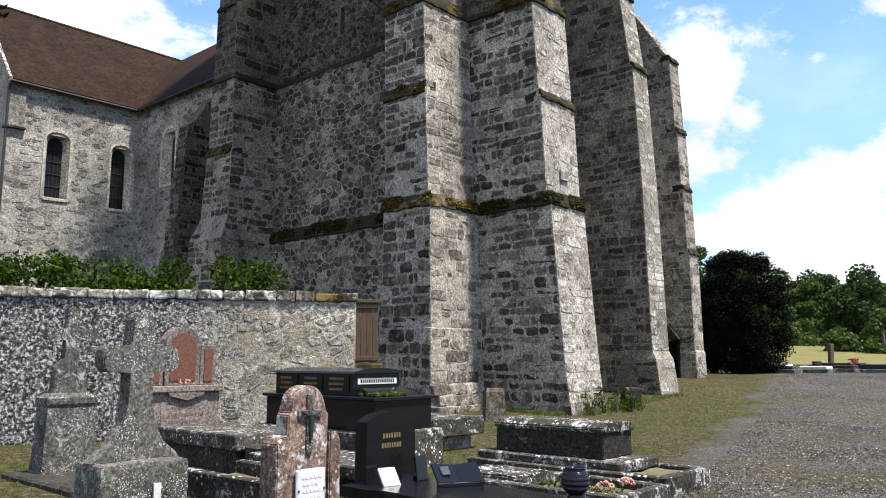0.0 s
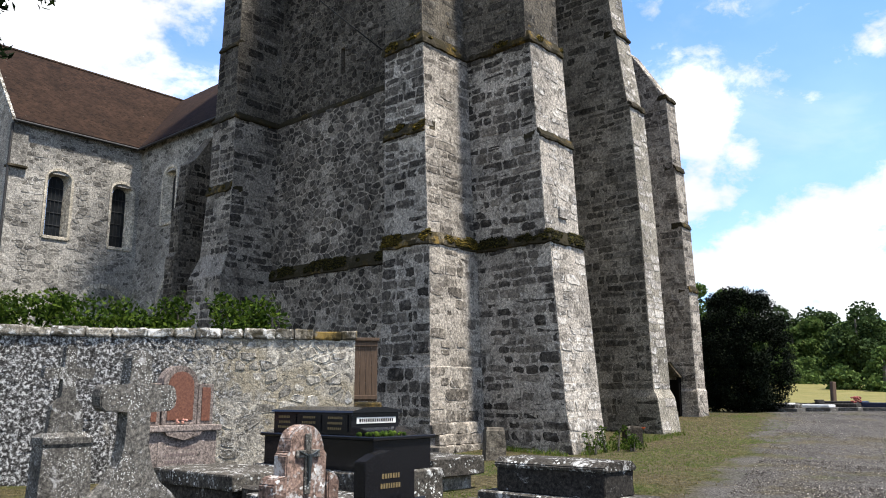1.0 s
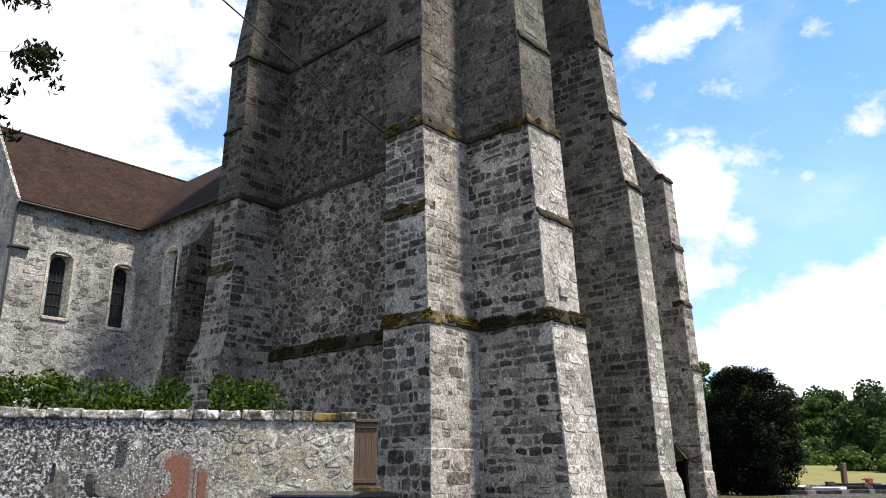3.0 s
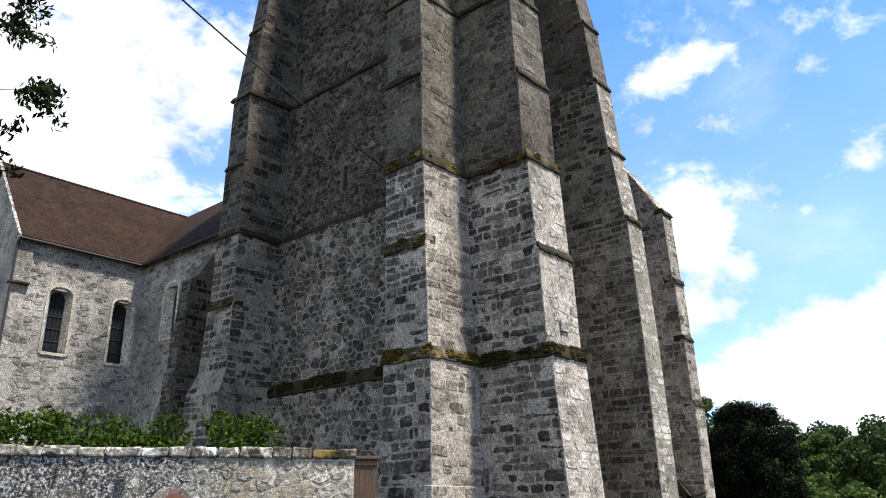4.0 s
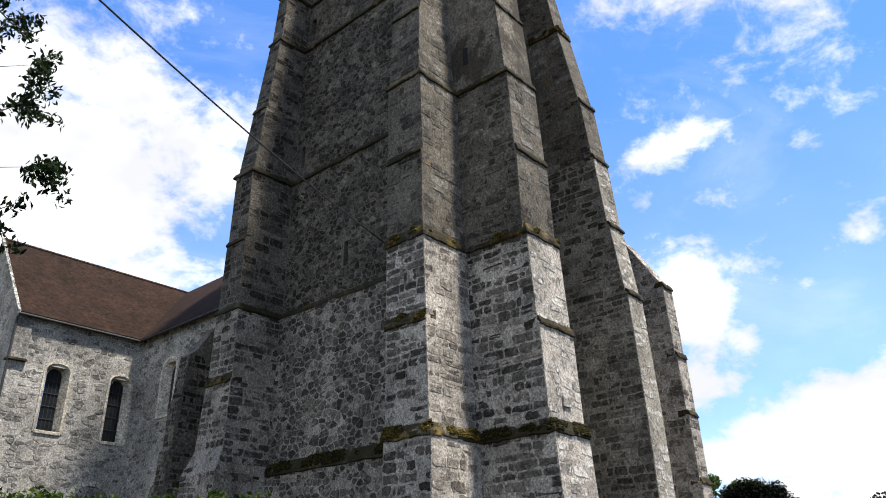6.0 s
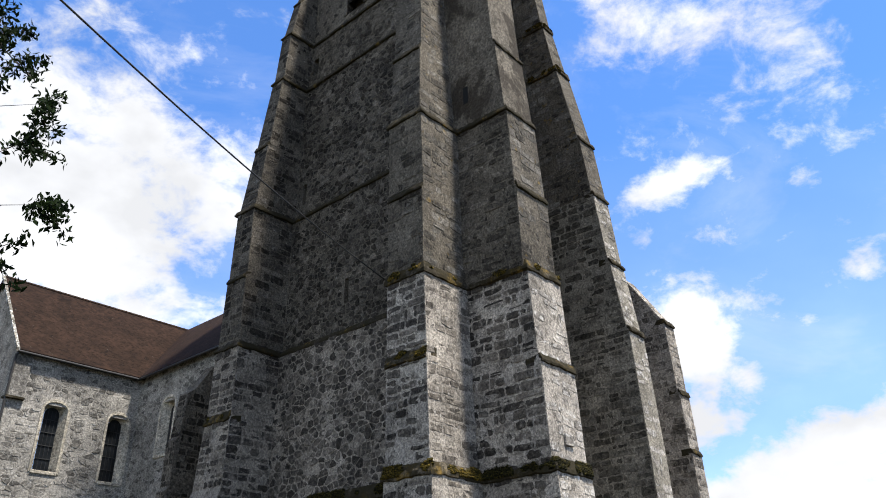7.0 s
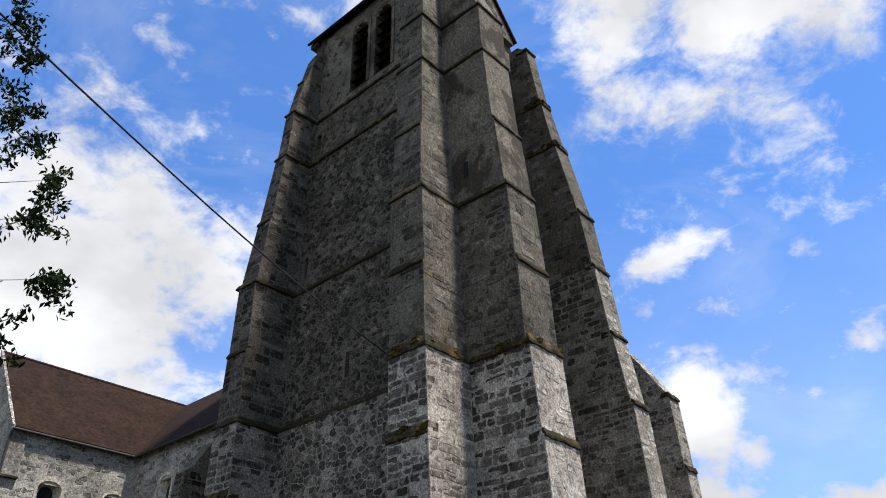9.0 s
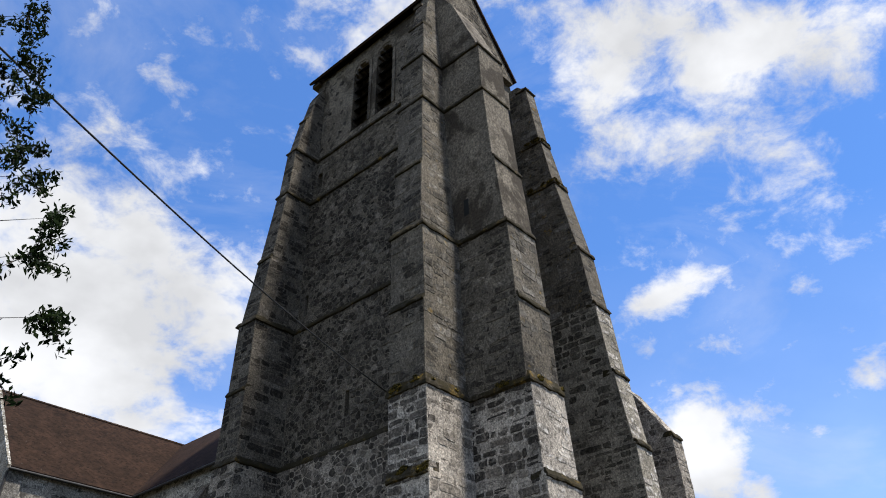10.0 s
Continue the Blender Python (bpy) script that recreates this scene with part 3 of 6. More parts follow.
    def joined(self, name, material, parent, pick=None, piece="stone", above=None, upper=None):
        """The picked blocks as pieces of their own, the rest as one mesh."""
        if above is not None:
            high = Masonry()
            high.blocks = [b for b in self.blocks if b[0].z > above]
            self.blocks = [b for b in self.blocks if b[0].z <= above]
            high.joined(name, upper, parent)
        verts, faces = [], []
        for blk in self.blocks:
            mid = sum(blk, Vector()) / len(blk)
            if pick and pick(mid):
                child(piece, mesh_of(piece, [v - mid for v in blk], stone_faces(len(blk) // 2), material), parent, at=Matrix.Translation(mid))
                continue
            o = len(verts)
            verts += blk
            faces += [tuple(o + i for i in f) for f in stone_faces(len(blk) // 2)]
        if verts:
            child(name, mesh_of(name, verts, faces, material), parent, kind="stuff")

def lump_mesh(name, centres, sizes, mat, seed=1, high=0.8):
    """Many small four-sided lumps, one island each."""
    rs = np.random.RandomState(seed)
    c = np.asarray(centres, float)
    n = len(c)
    s = np.asarray(sizes, float)
    unit = np.array([(1, 0, 0), (0, 1, 0), (-1, 0, 0), (0, -1, 0), (0, 0, high), (0, 0, -high)])
    ang = rs.rand(n) * 6.28
    rot = np.stack([np.cos(ang), -np.sin(ang), np.sin(ang), np.cos(ang)], 1).reshape(n, 2, 2)
    v = np.repeat(unit[None], n, 0) * s[:, None, None] * (0.7 + 0.6 * rs.rand(n, 6, 1))
    v[:, :, :2] = np.einsum("nij,nkj->nki", rot, v[:, :, :2])
    v += c[:, None, :]
    tri = np.array([(0, 1, 4), (1, 2, 4), (2, 3, 4), (3, 0, 4), (1, 0, 5), (2, 1, 5), (3, 2, 5), (0, 3, 5)])
    faces = (np.arange(n)[:, None, None] * 6 + tri[None]).reshape(-1, 3)
    me = bpy.data.meshes.new(name)
    me.from_pydata(v.reshape(-1, 3).tolist(), [], faces.tolist())
    me.materials.append(mat)
    return me


# ---- ground ----
def ground_z(x, y):
    s = min(1.0, max(0.0, (y - 21) / 20))
    z = 0.88 * s * s * (3 - 2 * s) * min(1.0, max(0.0, (x + 14) / 12))
    z += max(0.0, y - 50) * 0.052
    return min(z, 60.0) + 0.05 * noise.noise(Vector((x * 0.3, y * 0.3, 0)))


def build_ground():
    xs = [-1500, -700, -300, -120, -60, -40] + [i * 1.0 - 30 for i in range(81)] + [55, 65, 80, 110, 160, 300, 700, 1500]
    ys = [-1500, -500, -150, -60, -30, -15] + [i * 1.0 - 8 for i in range(71)] + [66, 70, 76, 84, 95, 110, 130, 160, 200, 260, 400, 700, 1500, 3000]
    verts = [(x, y, ground_z(x, y)) for y in ys for x in xs]
    n = len(xs)
    faces = [(j * n + i, j * n + i + 1, (j + 1) * n + i + 1, (j + 1) * n + i) for j in range(len(ys) - 1) for i in range(n - 1)]
    tagged(new("ground", mesh_of("ground", verts, faces, M_GROUND, True)), "worn churchyard ground of dry grass and grey gravel", "ground", kind="structure")


build_ground()

# ---- church tower ----
Z0, ZL, Z1, Z2, Z3, Z4, Z5, ZE = -0.4, 2.5, 6.3, 12.85, 19.4, 27.0, 29.9, 36.4
tower = thing("church_tower", CHURCH, "tall grey rubble-stone church tower with stepped buttresses", "church tower")


def wall_course(parent, name, z, x0, x1, y0, y1, out=0.09, high=0.28, sides="fr", mat=None, label=""):
    """A sloped weathering course round a block: front (-y), right (+x), left (-x) sides."""
    lo, hi = z - high * 0.35, z + high * 0.65
    xa = x0 - (out if "l" in sides else 0)
    xb = x1 + (out if "r" in sides else 0)
    ya = y0 - (out if "f" in sides else 0)
    bm = rings_solid([(lo, x0 - 0.001, x1 + 0.001, y0 - 0.001, y1), (lo + 0.03, xa, xb, ya, y1), (z, xa, xb, ya, y1), (hi, x0 - 0.0, x1 + 0.0, y0 - 0.0, y1)])
    bmesh.ops.subdivide_edges(bm, edges=[e for e in bm.edges if e.calc_length() > 0.6], cuts=14)
    for v in bm.verts:
        k = noise.noise(v.co * 2.3) + 0.9 * noise.noise(v.co * 8.5)
        v.co += Vector((0, 0, 0.045 * k)) + Vector((0.035 * noise.noise(v.co * 5 + Vector((9, 0, 0))), 0.035 * noise.noise(v.co * 5), 0))
    course = part(name, bm, mat or M_DRIP, parent, label)
    if mat in MOSS:
        # cushions along the sloped top, in uneven drifts
        r = random.Random(int(z * 100 + x0 * 10))
        pts = []
        reach = (x1 - x0) + (y1 - y0 if "r" in sides else 0)
        for _ in range(int(reach * 1500)):
            q, k = r.uniform(0, reach), r.uniform(-0.15, 1.15)
            off = out * (1 - 0.8 * k)
            x, y = (x0 + q, y0 - off) if q < x1 - x0 else (x1 + off, y0 + q - (x1 - x0))
            zz = z + (hi - z) * k
            drift = noise.noise(Vector((x * 1.3, y * 1.3, z))) + 0.6 * noise.noise(Vector((x * 4.1, y * 4.1, zz * 3.0)))
            if drift > MOSS[mat][1] + 0.45 * abs(k - 0.4):
                pts.append((x, y, zz))
        if len(pts) > 8:
            child("moss", lump_mesh("moss", pts, 0.016 + 0.05 * np.random.RandomState(len(pts)).rand(len(pts)) ** 2, MOSS[mat][0], 3), course, "cushions of moss on the ledge", kind="stuff")
    return course


def stage_faces(mas, rings, front=True, right=True, left=False, course=0.3, width=0.56, holes_f=(), **kw):
    for (za, ax0, ax1, ay0, ay1), (zb, bx0, bx1, by0, by1) in zip(rings, rings[1:]):
        if zb - za < 0.45:
            continue
        if front:
            mas.face((ax0, ay0, za), (ax1, ay0, za), (bx1, by0, zb), (bx0, by0, zb), course, width, holes=[(h[0] - ax0, h[1] - ax0, h[2] - za, h[3] - za) for h in holes_f], **kw)
        if right:
            mas.face((ax1, ay0, za), (ax1, ay1, za), (bx1, by1, zb), (bx1, by0, zb), course, width, **kw)
        if left:
            mas.face((ax0, ay1, za), (ax0, ay0, za), (bx0, by0, zb), (bx0, by1, zb), course, width, **kw)


def buttress(name, rings, courses, label, pick=None, holes=(), top=99, pale=M_STONE_SUNLIT, dark=Z2, stone=M_STONE, mortar=M_MORTAR, old=(M_STONE_BROWN, M_MORTAR_BROWN)):
    split = next((i for i, r in enumerate(rings) if r[0] > dark), len(rings))
    core = part(name, rings_solid(rings[:split]), mortar, tower, label)
    part("upper_stage", rings_solid(rings[split - 1:]), old[1], core)
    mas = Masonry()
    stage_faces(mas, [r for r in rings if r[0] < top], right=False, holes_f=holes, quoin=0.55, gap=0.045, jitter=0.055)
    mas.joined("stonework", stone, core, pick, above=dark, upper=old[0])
    # side faces towards the sun take a lighter stone: sunlight in the colour
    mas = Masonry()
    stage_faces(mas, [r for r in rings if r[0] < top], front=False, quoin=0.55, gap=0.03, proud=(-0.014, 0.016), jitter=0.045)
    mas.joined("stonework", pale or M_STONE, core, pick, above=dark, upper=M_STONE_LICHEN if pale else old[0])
    if top < 40:
        last = [r for r in rings if r[0] < top][-1]
        part("rendered_stage", rings_solid([(z + 0.01, a, b + 0.006, c - 0.006, d) for z, a, b, c, d in rings if z >= last[0]]), M_PLASTER, core, "grey rendered upper stage with dark stains")
    for z, x0, x1, y0, y1, sides, mat in courses:
        wall_course(core, "weathering_course", z, x0, x1, y0, y1, sides=sides, mat=mat, high=0.42 if mat in (M_LEDGE, M_LEDGE_OLD, M_MOSSY) else 0.28)
    return core


BACK = 3.0
# corner buttress towards the yard
buttress("buttress", [
    (Z0, -2.2, 0.12, -0.12, BACK), (ZL, -2.14, 0.04, -0.05, BACK), (ZL + 0.02, -2.1, 0.0, 0.0, BACK),
    (Z1, -2.06, -0.06, 0.02, BACK), (Z1 + 0.02, -2.04, -0.16, 0.06, BACK), (9.9, -2.08, -0.28, 0.04, BACK), (9.95, -2.08, -0.28, 0.06, BACK),
    (Z2, -2.1, -0.37, 0.02, BACK), (Z2 + 0.02, -2.12, -0.43, 0.06, BACK), (16.1, -2.2, -0.5, 0.06, BACK), (16.15, -2.2, -0.5, 0.12, BACK),
    (Z3, -2.24, -0.58, 0.06, BACK), (Z3 + 0.02, -2.26, -0.7, 0.14, BACK), (22.9, -2.42, -0.95, 0.4, BACK), (22.95, -2.42, -0.95, 0.46, BACK),
    (Z4, -2.62, -1.2, 0.72, BACK), (Z4 + 0.02, -2.6, -1.24, 0.78, BACK), (Z5, -2.55, -1.28, 0.82, BACK), (Z5 + 0.02, -2.52, -1.3, 0.9, BACK),
    (32.6, -2.46, -1.5, 1.1, BACK), (32.65, -2.46, -1.5, 1.25, BACK), (34.6, -2.4, -1.6, 1.5, BACK), (35.9, -2.4, -1.7, 2.3, BACK)],
    [(Z1, -2.06, -0.1, 0.03, BACK, "flr", M_LEDGE), (9.9, -2.08, -0.28, 0.05, 0.5, "f", M_LEDGE_OLD), (Z2, -2.1, -0.4, 0.04, BACK, "flr", M_LEDGE_OLD),
     (16.1, -2.2, -0.5, 0.07, 0.5, "f", M_DRIP), (Z3, -2.24, -0.6, 0.08, BACK, "flr", M_DRIP), (22.9, -2.42, -0.95, 0.42, 0.9, "f", M_DRIP),
     (Z4, -2.62, -1.2, 0.74, BACK, "flr", M_DRIP), (Z5, -2.55, -1.28, 0.84, BACK, "flr", M_DRIP), (32.6, -2.46, -1.5, 1.12, 1.7, "f", M_DRIP)],
    "grey stepped corner buttress with ochre lichen on its ledges", pick=lambda m: m.z < 6.3, pale=M_STONE_MIDTONE)
# corner buttress on the sunny side
YB = 2.12
buttress("buttress", [
    (Z0, -2.5, 3.3, 2.42, 4.3), (1.2, -2.5, 3.1, 2.36, 4.25), (Z1, -2.5, 2.72, 2.3, 4.15), (Z1 + 0.02, -2.5, 2.62, 2.26, 4.12), (9.6, -2.5, 2.47, 2.24, 4.1), (9.65, -2.5, 2.4, 2.24, 4.1),
    (Z2, -2.5, 2.2, 2.22, 4.08), (Z2 + 0.02, -2.5, 2.12, YB, 4.0), (16.0, -2.5, 2.05, YB, 3.95), (16.05, -2.5, 1.98, YB, 3.95),
    (Z3, -2.5, 1.82, YB, 3.85), (Z3 + 0.02, -2.5, 1.74, YB, 3.85), (22.8, -2.5, 1.42, YB, 3.87), (22.85, -2.5, 1.34, YB, 3.87),
    (Z4, -2.5, 1.06, YB, 3.88), (Z4 + 0.02, -2.5, 1.02, YB, 3.86), (Z5, -2.5, 0.96, YB, 3.82), (Z5 + 0.02, -2.5, 0.9, YB, 3.8), (33.9, -2.5, -0.5, YB, 3.8), (36.4, -2.5, -1.9, YB, 3.8)],
    [(Z1, -0.1, 2.7, 2.31, 4.14, "fr", M_MOSSY), (9.6, 1.9, 2.45, 2.24, 4.1, "r", M_DRIP), (Z2, -0.4, 2.18, 2.2, 4.06, "fr", M_LEDGE_OLD), (16.0, 1.5, 2.03, YB, 3.95, "r", M_DRIP),
     (Z3, -0.6, 1.8, YB, 3.85, "fr", M_DRIP), (22.8, 0.9, 1.4, YB, 3.87, "r", M_DRIP), (Z4, -1.2, 1.05, YB, 3.88, "fr", M_DRIP), (Z5, -1.28, 0.95, YB, 3.82, "fr", M_DRIP)],
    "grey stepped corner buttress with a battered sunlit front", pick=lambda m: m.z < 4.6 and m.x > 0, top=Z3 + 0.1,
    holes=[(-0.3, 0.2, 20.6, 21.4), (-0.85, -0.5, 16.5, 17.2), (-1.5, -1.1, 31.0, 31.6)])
# far buttress on the sunny side
buttress("buttress", [
    (Z0, -2.5, 2.55, 9.5, 10.95), (1.6, -2.5, 2.3, 9.5, 10.9), (1.9, -2.5, 2.15, 9.55, 10.85), (8.0, -2.5, 1.95, 9.6, 10.8), (Z2, -2.5, 1.7, 9.6, 10.75), (Z2 + 0.05, -2.5, 1.62, 9.6, 10.75), (16.0, -2.5, 1.2, 9.6, 10.75), (16.05, -2.5, 1.14, 9.6, 10.75),
    (Z3, -2.5, 0.82, 9.55, 10.75), (Z3 + 0.05, -2.5, 0.76, 9.55, 10.75), (22.5, -2.5, 0.45, 9.5, 10.7), (22.55, -2.5, 0.4, 9.5, 10.7), (Z4, -2.5, -0.4, 9.45, 10.6), (Z4 + 0.02, -2.5, -0.44, 9.4, 10.5),
    (Z5, -2.5, -0.81, 9.25, 10.1), (Z5 + 0.02, -2.5, -0.85, 9.22, 10.05), (34.0, -2.5, -1.35, 9.2, 10.0), (34.6, -2.5, -1.9, 9.2, 10.0)],
    [(Z2, 1.2, 1.7, 9.6, 10.75, "r", M_DRIP), (16.0, 0.7, 1.2, 9.6, 10.75, "r", M_DRIP), (Z3, 0.3, 0.82, 9.55, 10.75, "r", M_DRIP), (22.5, 0.0, 0.45, 9.5, 10.7, "r", M_DRIP),
     (Z4, -2.0, -0.4, 9.45, 10.55, "fr", M_LEDGE), (Z5, -2.0, -0.82, 9.25, 10.1, "fr", M_LEDGE), (34.1, -2.0, -1.35, 9.2, 10.0, "fr", M_DRIP)],
    "tall tapering grey buttress on the sunny side", dark=Z3, stone=M_STONE_OLIVE, mortar=M_MORTAR_OLIVE, old=(M_STONE_LICHEN, M_MORTAR_BROWN))
# buttress towards the nave
buttress("buttress", [
    (Z0, -13.3, -10.7, -0.5, BACK), (6.3, -13.05, -10.72, -0.32, BACK), (7.2, -12.7, -10.74, -0.05, BACK), (9.85, -12.5, -10.76, 0.0, BACK), (9.9, -12.45, -10.76, 0.04, BACK),
    (Z2, -12.36, -10.78, 0.02, BACK), (Z2 + 0.02, -12.3, -10.82, 0.06, BACK), (16.0, -12.2, -10.84, 0.06, BACK), (16.05, -12.2, -10.84, 0.12, BACK),
    (Z3, -12.1, -10.85, 0.1, BACK), (Z3 + 0.02, -12.05, -10.85, 0.15, BACK), (22.9, -11.8, -10.8, 0.45, BACK), (22.95, -11.8, -10.8, 0.5, BACK),
    (Z4, -11.58, -10.75, 0.85, BACK), (Z4 + 0.02, -11.54, -10.75, 0.9, BACK), (Z5, -11.3, -10.6, 0.95, BACK), (Z5 + 0.02, -11.28, -10.6, 1.0, BACK), (32.4, -11.2, -10.6, 1.4, BACK), (32.45, -11.2, -10.6, 1.5, BACK), (34.4, -11.2, -10.6, 1.9, BACK), (35.6, -11.2, -10.7, 2.45, BACK)],
    [(9.85, -12.5, -10.76, 0.02, 0.5, "f", M_LEDGE_OLD), (Z2, -12.36, -10.78, 0.04, BACK, "flr", M_DRIP), (16.0, -12.2, -10.84, 0.08, 0.5, "f", M_DRIP), (Z3, -12.2, -10.85, 0.12, BACK, "flr", M_DRIP),
     (22.9, -11.8, -10.8, 0.47, 0.9, "f", M_DRIP), (Z4, -11.58, -10.75, 0.87, BACK, "flr", M_DRIP), (Z5, -11.3, -10.6, 0.97, BACK, "flr", M_DRIP), (32.4, -11.2, -10.6, 1.42, 1.9, "f", M_DRIP)],
    "grey stepped buttress beside the nave roof", pale=None, mortar=M_MORTAR_WALL, old=(M_STONE_OLD, M_MORTAR_OLD))
# no hole here: a near-black plate paints the slit's shade on the wall
part("slit_window", boxes((-0.22, 0.02, YB - 0.02, YB + 0.1, 20.6, 21.4)), M_SHADE_BLACK, tower, "narrow slit window with its inner shade painted black")

# tower walls, the yard side with its openings
XA, XB = -12.0, -1.7
slits = [(-6.95, -6.7, 14.2, 15.3), (-10.45, -10.05, 27.9, 28.9), (-10.4, -10.15, 20.2, 21.3)]
lancets = [(-8.1, -6.85, 30.6, 34.9), (-6.25, -5.05, 30.6, 34.9)]


def pierced_wall(x0, x1, z0, z1, y, deep, holes):
    """A wall in x, z with rectangular holes that go through it."""
    xs = sorted({x0, x1, *[h[0] for h in holes], *[h[1] for h in holes]})
    zs = sorted({z0, z1, *[h[2] for h in holes], *[h[3] for h in holes]})
    bm = bmesh.new()
    solid = lambda i, k: 0 <= i < len(xs) - 1 and 0 <= k < len(zs) - 1 and not any(h[0] - 1e-6 <= xs[i] and xs[i + 1] <= h[1] + 1e-6 and h[2] - 1e-6 <= zs[k] and zs[k + 1] <= h[3] + 1e-6 for h in holes)
    q = lambda *ps: bm.faces.new([bm.verts.new(p) for p in ps])
    for i in range(len(xs) - 1):
        for k in range(len(zs) - 1):
            if not solid(i, k):
                continue
            xa, xb, za, zb = xs[i], xs[i + 1], zs[k], zs[k + 1]
            q((xa, y, za), (xb, y, za), (xb, y, zb), (xa, y, zb))
            q((xa, y + deep, za), (xa, y + deep, zb), (xb, y + deep, zb), (xb, y + deep, za))
            for di, dk, ps in ((-1, 0, ((xa, za), (xa, zb))), (1, 0, ((xb, zb), (xb, za))), (0, -1, ((xb, za), (xa, za))), (0, 1, ((xa, zb), (xb, zb)))):
                if not solid(i + di, k + dk):
                    (pa, qa), (pb, qb) = ps
                    q((pa, y, qa), (pb, y, qb), (pb, y + deep, qb), (pa, y + deep, qa))
    bmesh.ops.remove_doubles(bm, verts=bm.verts, dist=1e-5)
    return bm


XB2 = -2.4
walls = [(Z0, 6.4, 2.0, []), (6.4, Z2, 2.1, []), (Z2, Z3, 2.25, slits), (Z3, Z4, 2.35, slits), (Z4, Z5, 2.42, slits), (Z5, ZE, 2.5, [])]
for za, zb, y, hs in walls:
    hs = [h for h in hs if za <= h[2] and h[3] <= zb]
    if zb == ZE:
        arch = [(a, b, c, d) for a, b, c, d in lancets]
        holes = arch + [(a + 0.14, b - 0.14, d, d + 0.3) for a, b, c, d in lancets] + [(a + 0.36, b - 0.36, d + 0.3, d + 0.52) for a, b, c, d in lancets]
        core = part("wall", pierced_wall(XA + 0.7, XB2, za, zb, y, 0.7, holes), M_PLASTER, tower)
        mas = Masonry()
        mas.rubble((-10.7, y, za), (-2.4, y, za), (-2.4, y, zb), (-10.8, y, zb), (0.34, 0.26), holes=[(a + 10.4, b + 10.9, c - za - 0.1, d - za + 0.75) for a, b, c, d in lancets], proud=(-0.012, 0.012), skip=0.45)
    else:
        core = part("wall", pierced_wall(XA + (0.0 if za < Z3 else 0.4), XB - (0.0 if za < Z3 else 0.4), za, zb, y, 0.7, hs), M_MORTAR_WALL if za < Z2 else M_MORTAR_OLD, tower)
        mas = Masonry()
        mas.rubble((-10.75, y, za), (-2.0, y, za), (-2.2, y, zb), (-10.75, y, zb), (0.33, 0.25) if za < Z2 else (0.29, 0.22), holes=[(a + 10.7, b + 10.8, c - za - 0.06, d - za + 0.06) for a, b, c, d in hs])
    mas.joined("stonework", M_STONE if za < Z2 else M_STONE_BROWN if za == Z4 else M_STONE_OLD, core)
    if za > 1:
        wall_course(core, "weathering_course", za, XA + 1.3, XB - 0.5, y - 0.08, y + 0.3, out=0.1, high=0.5 if za < 7 else 0.3, sides="f", mat=M_MOSSY if za < 7 else M_DRIP)
# dark room behind the openings
# near-black plates close the slits, standing in for the unlit room inside
for a, b, c, d in slits:
    part("slit_window", boxes((a - 0.1, b + 0.1, 2.95, 3.05, c - 0.1, d + 0.1)), M_SHADE_BLACK, tower, "narrow slit window with its inner shade painted black")


def lancet(x0, x1, z0, z1):
    """A pointed belfry opening with louvre slats and a pale stone surround."""
    mid, half = (x0 + x1) / 2, (x1 - x0) / 2
    out, inn = [], []
    for i in range(13):
        t = math.pi * i / 12
        out.append((mid + (half + 0.22) * math.cos(t), z1 + (half + 0.32) * math.sin(t)))
        inn.append((mid + half * math.cos(t), z1 + (half + 0.05) * math.sin(t)))
    bm = bmesh.new()
    ring = lambda pts, y: [bm.verts.new((x, y, z)) for x, z in pts]
    pts_o = [(x1 + 0.22, z0)] + out + [(x0 - 0.22, z0)]
    pts_i = [(x1, z0)] + inn + [(x0, z0)]
    fo, fi, bo, bi = ring(pts_o, 2.44), ring(pts_i, 2.46), ring(pts_o, 2.9), ring(pts_i, 3.1)
    for i in range(len(fo) - 1):
        bm.faces.new((fo[i], fo[i + 1], fi[i + 1], fi[i]))
        bm.faces.new((fi[i], fi[i + 1], bi[i + 1], bi[i]))
        bm.faces.new((fo[i], bo[i], bo[i + 1], fo[i + 1]))
        bm.faces.new((bo[i], bi[i], bi[i + 1], bo[i + 1]))
    win = part("belfry_window", bm, M_PLASTER, tower, "lancet belfry opening with dark louvres")
    z = z0 + 0.1
    while z < z1 + 0.2:
        s = bmesh.new()
        box(s, x0 - 0.02, x1 + 0.02, -0.38, 0.38, -0.03, 0.03)
        bmesh.ops.rotate(s, verts=s.verts, cent=(0, 0, 0), matrix=Matrix.Rotation(radians(50), 3, "X"))
        bmesh.ops.translate(s, verts=s.verts, vec=(0, 2.85, z + 0.3))
        part("louvre", s, M_SHADED_WOOD, win)
        z += 0.72
    # near-black sheet paints the belfry's inner shade
    part("backing", boxes((x0 - 0.2, x1 + 0.2, 3.3, 3.36, z0 - 0.3, z1 + 1.0)), M_SHADE_BLACK, win)


for box_ in lancets:
    lancet(*box_)
# sunny side and back walls
core = part("wall", rings_solid([(Z0, XA + 0.1, -1.2, 2.9, 11.3), (Z2, XA + 0.1, -1.5, 2.9, 11.2)]), M_MORTAR, tower)
upper = part("wall", rings_solid([(Z2, XA + 0.1, -1.5, 2.9, 11.2), (Z4, XA + 0.5, -2.2, 2.95, 10.8), (ZE, XA + 0.8, -3.1, 3.15, 10.2)]), M_MORTAR_OLD, tower)
mas = Masonry()
mas.face((-1.2, 4.0, Z0), (-1.2, 9.6, Z0), (-1.5, 9.6, Z2), (-1.5, 3.95, Z2), 0.27, 0.42)
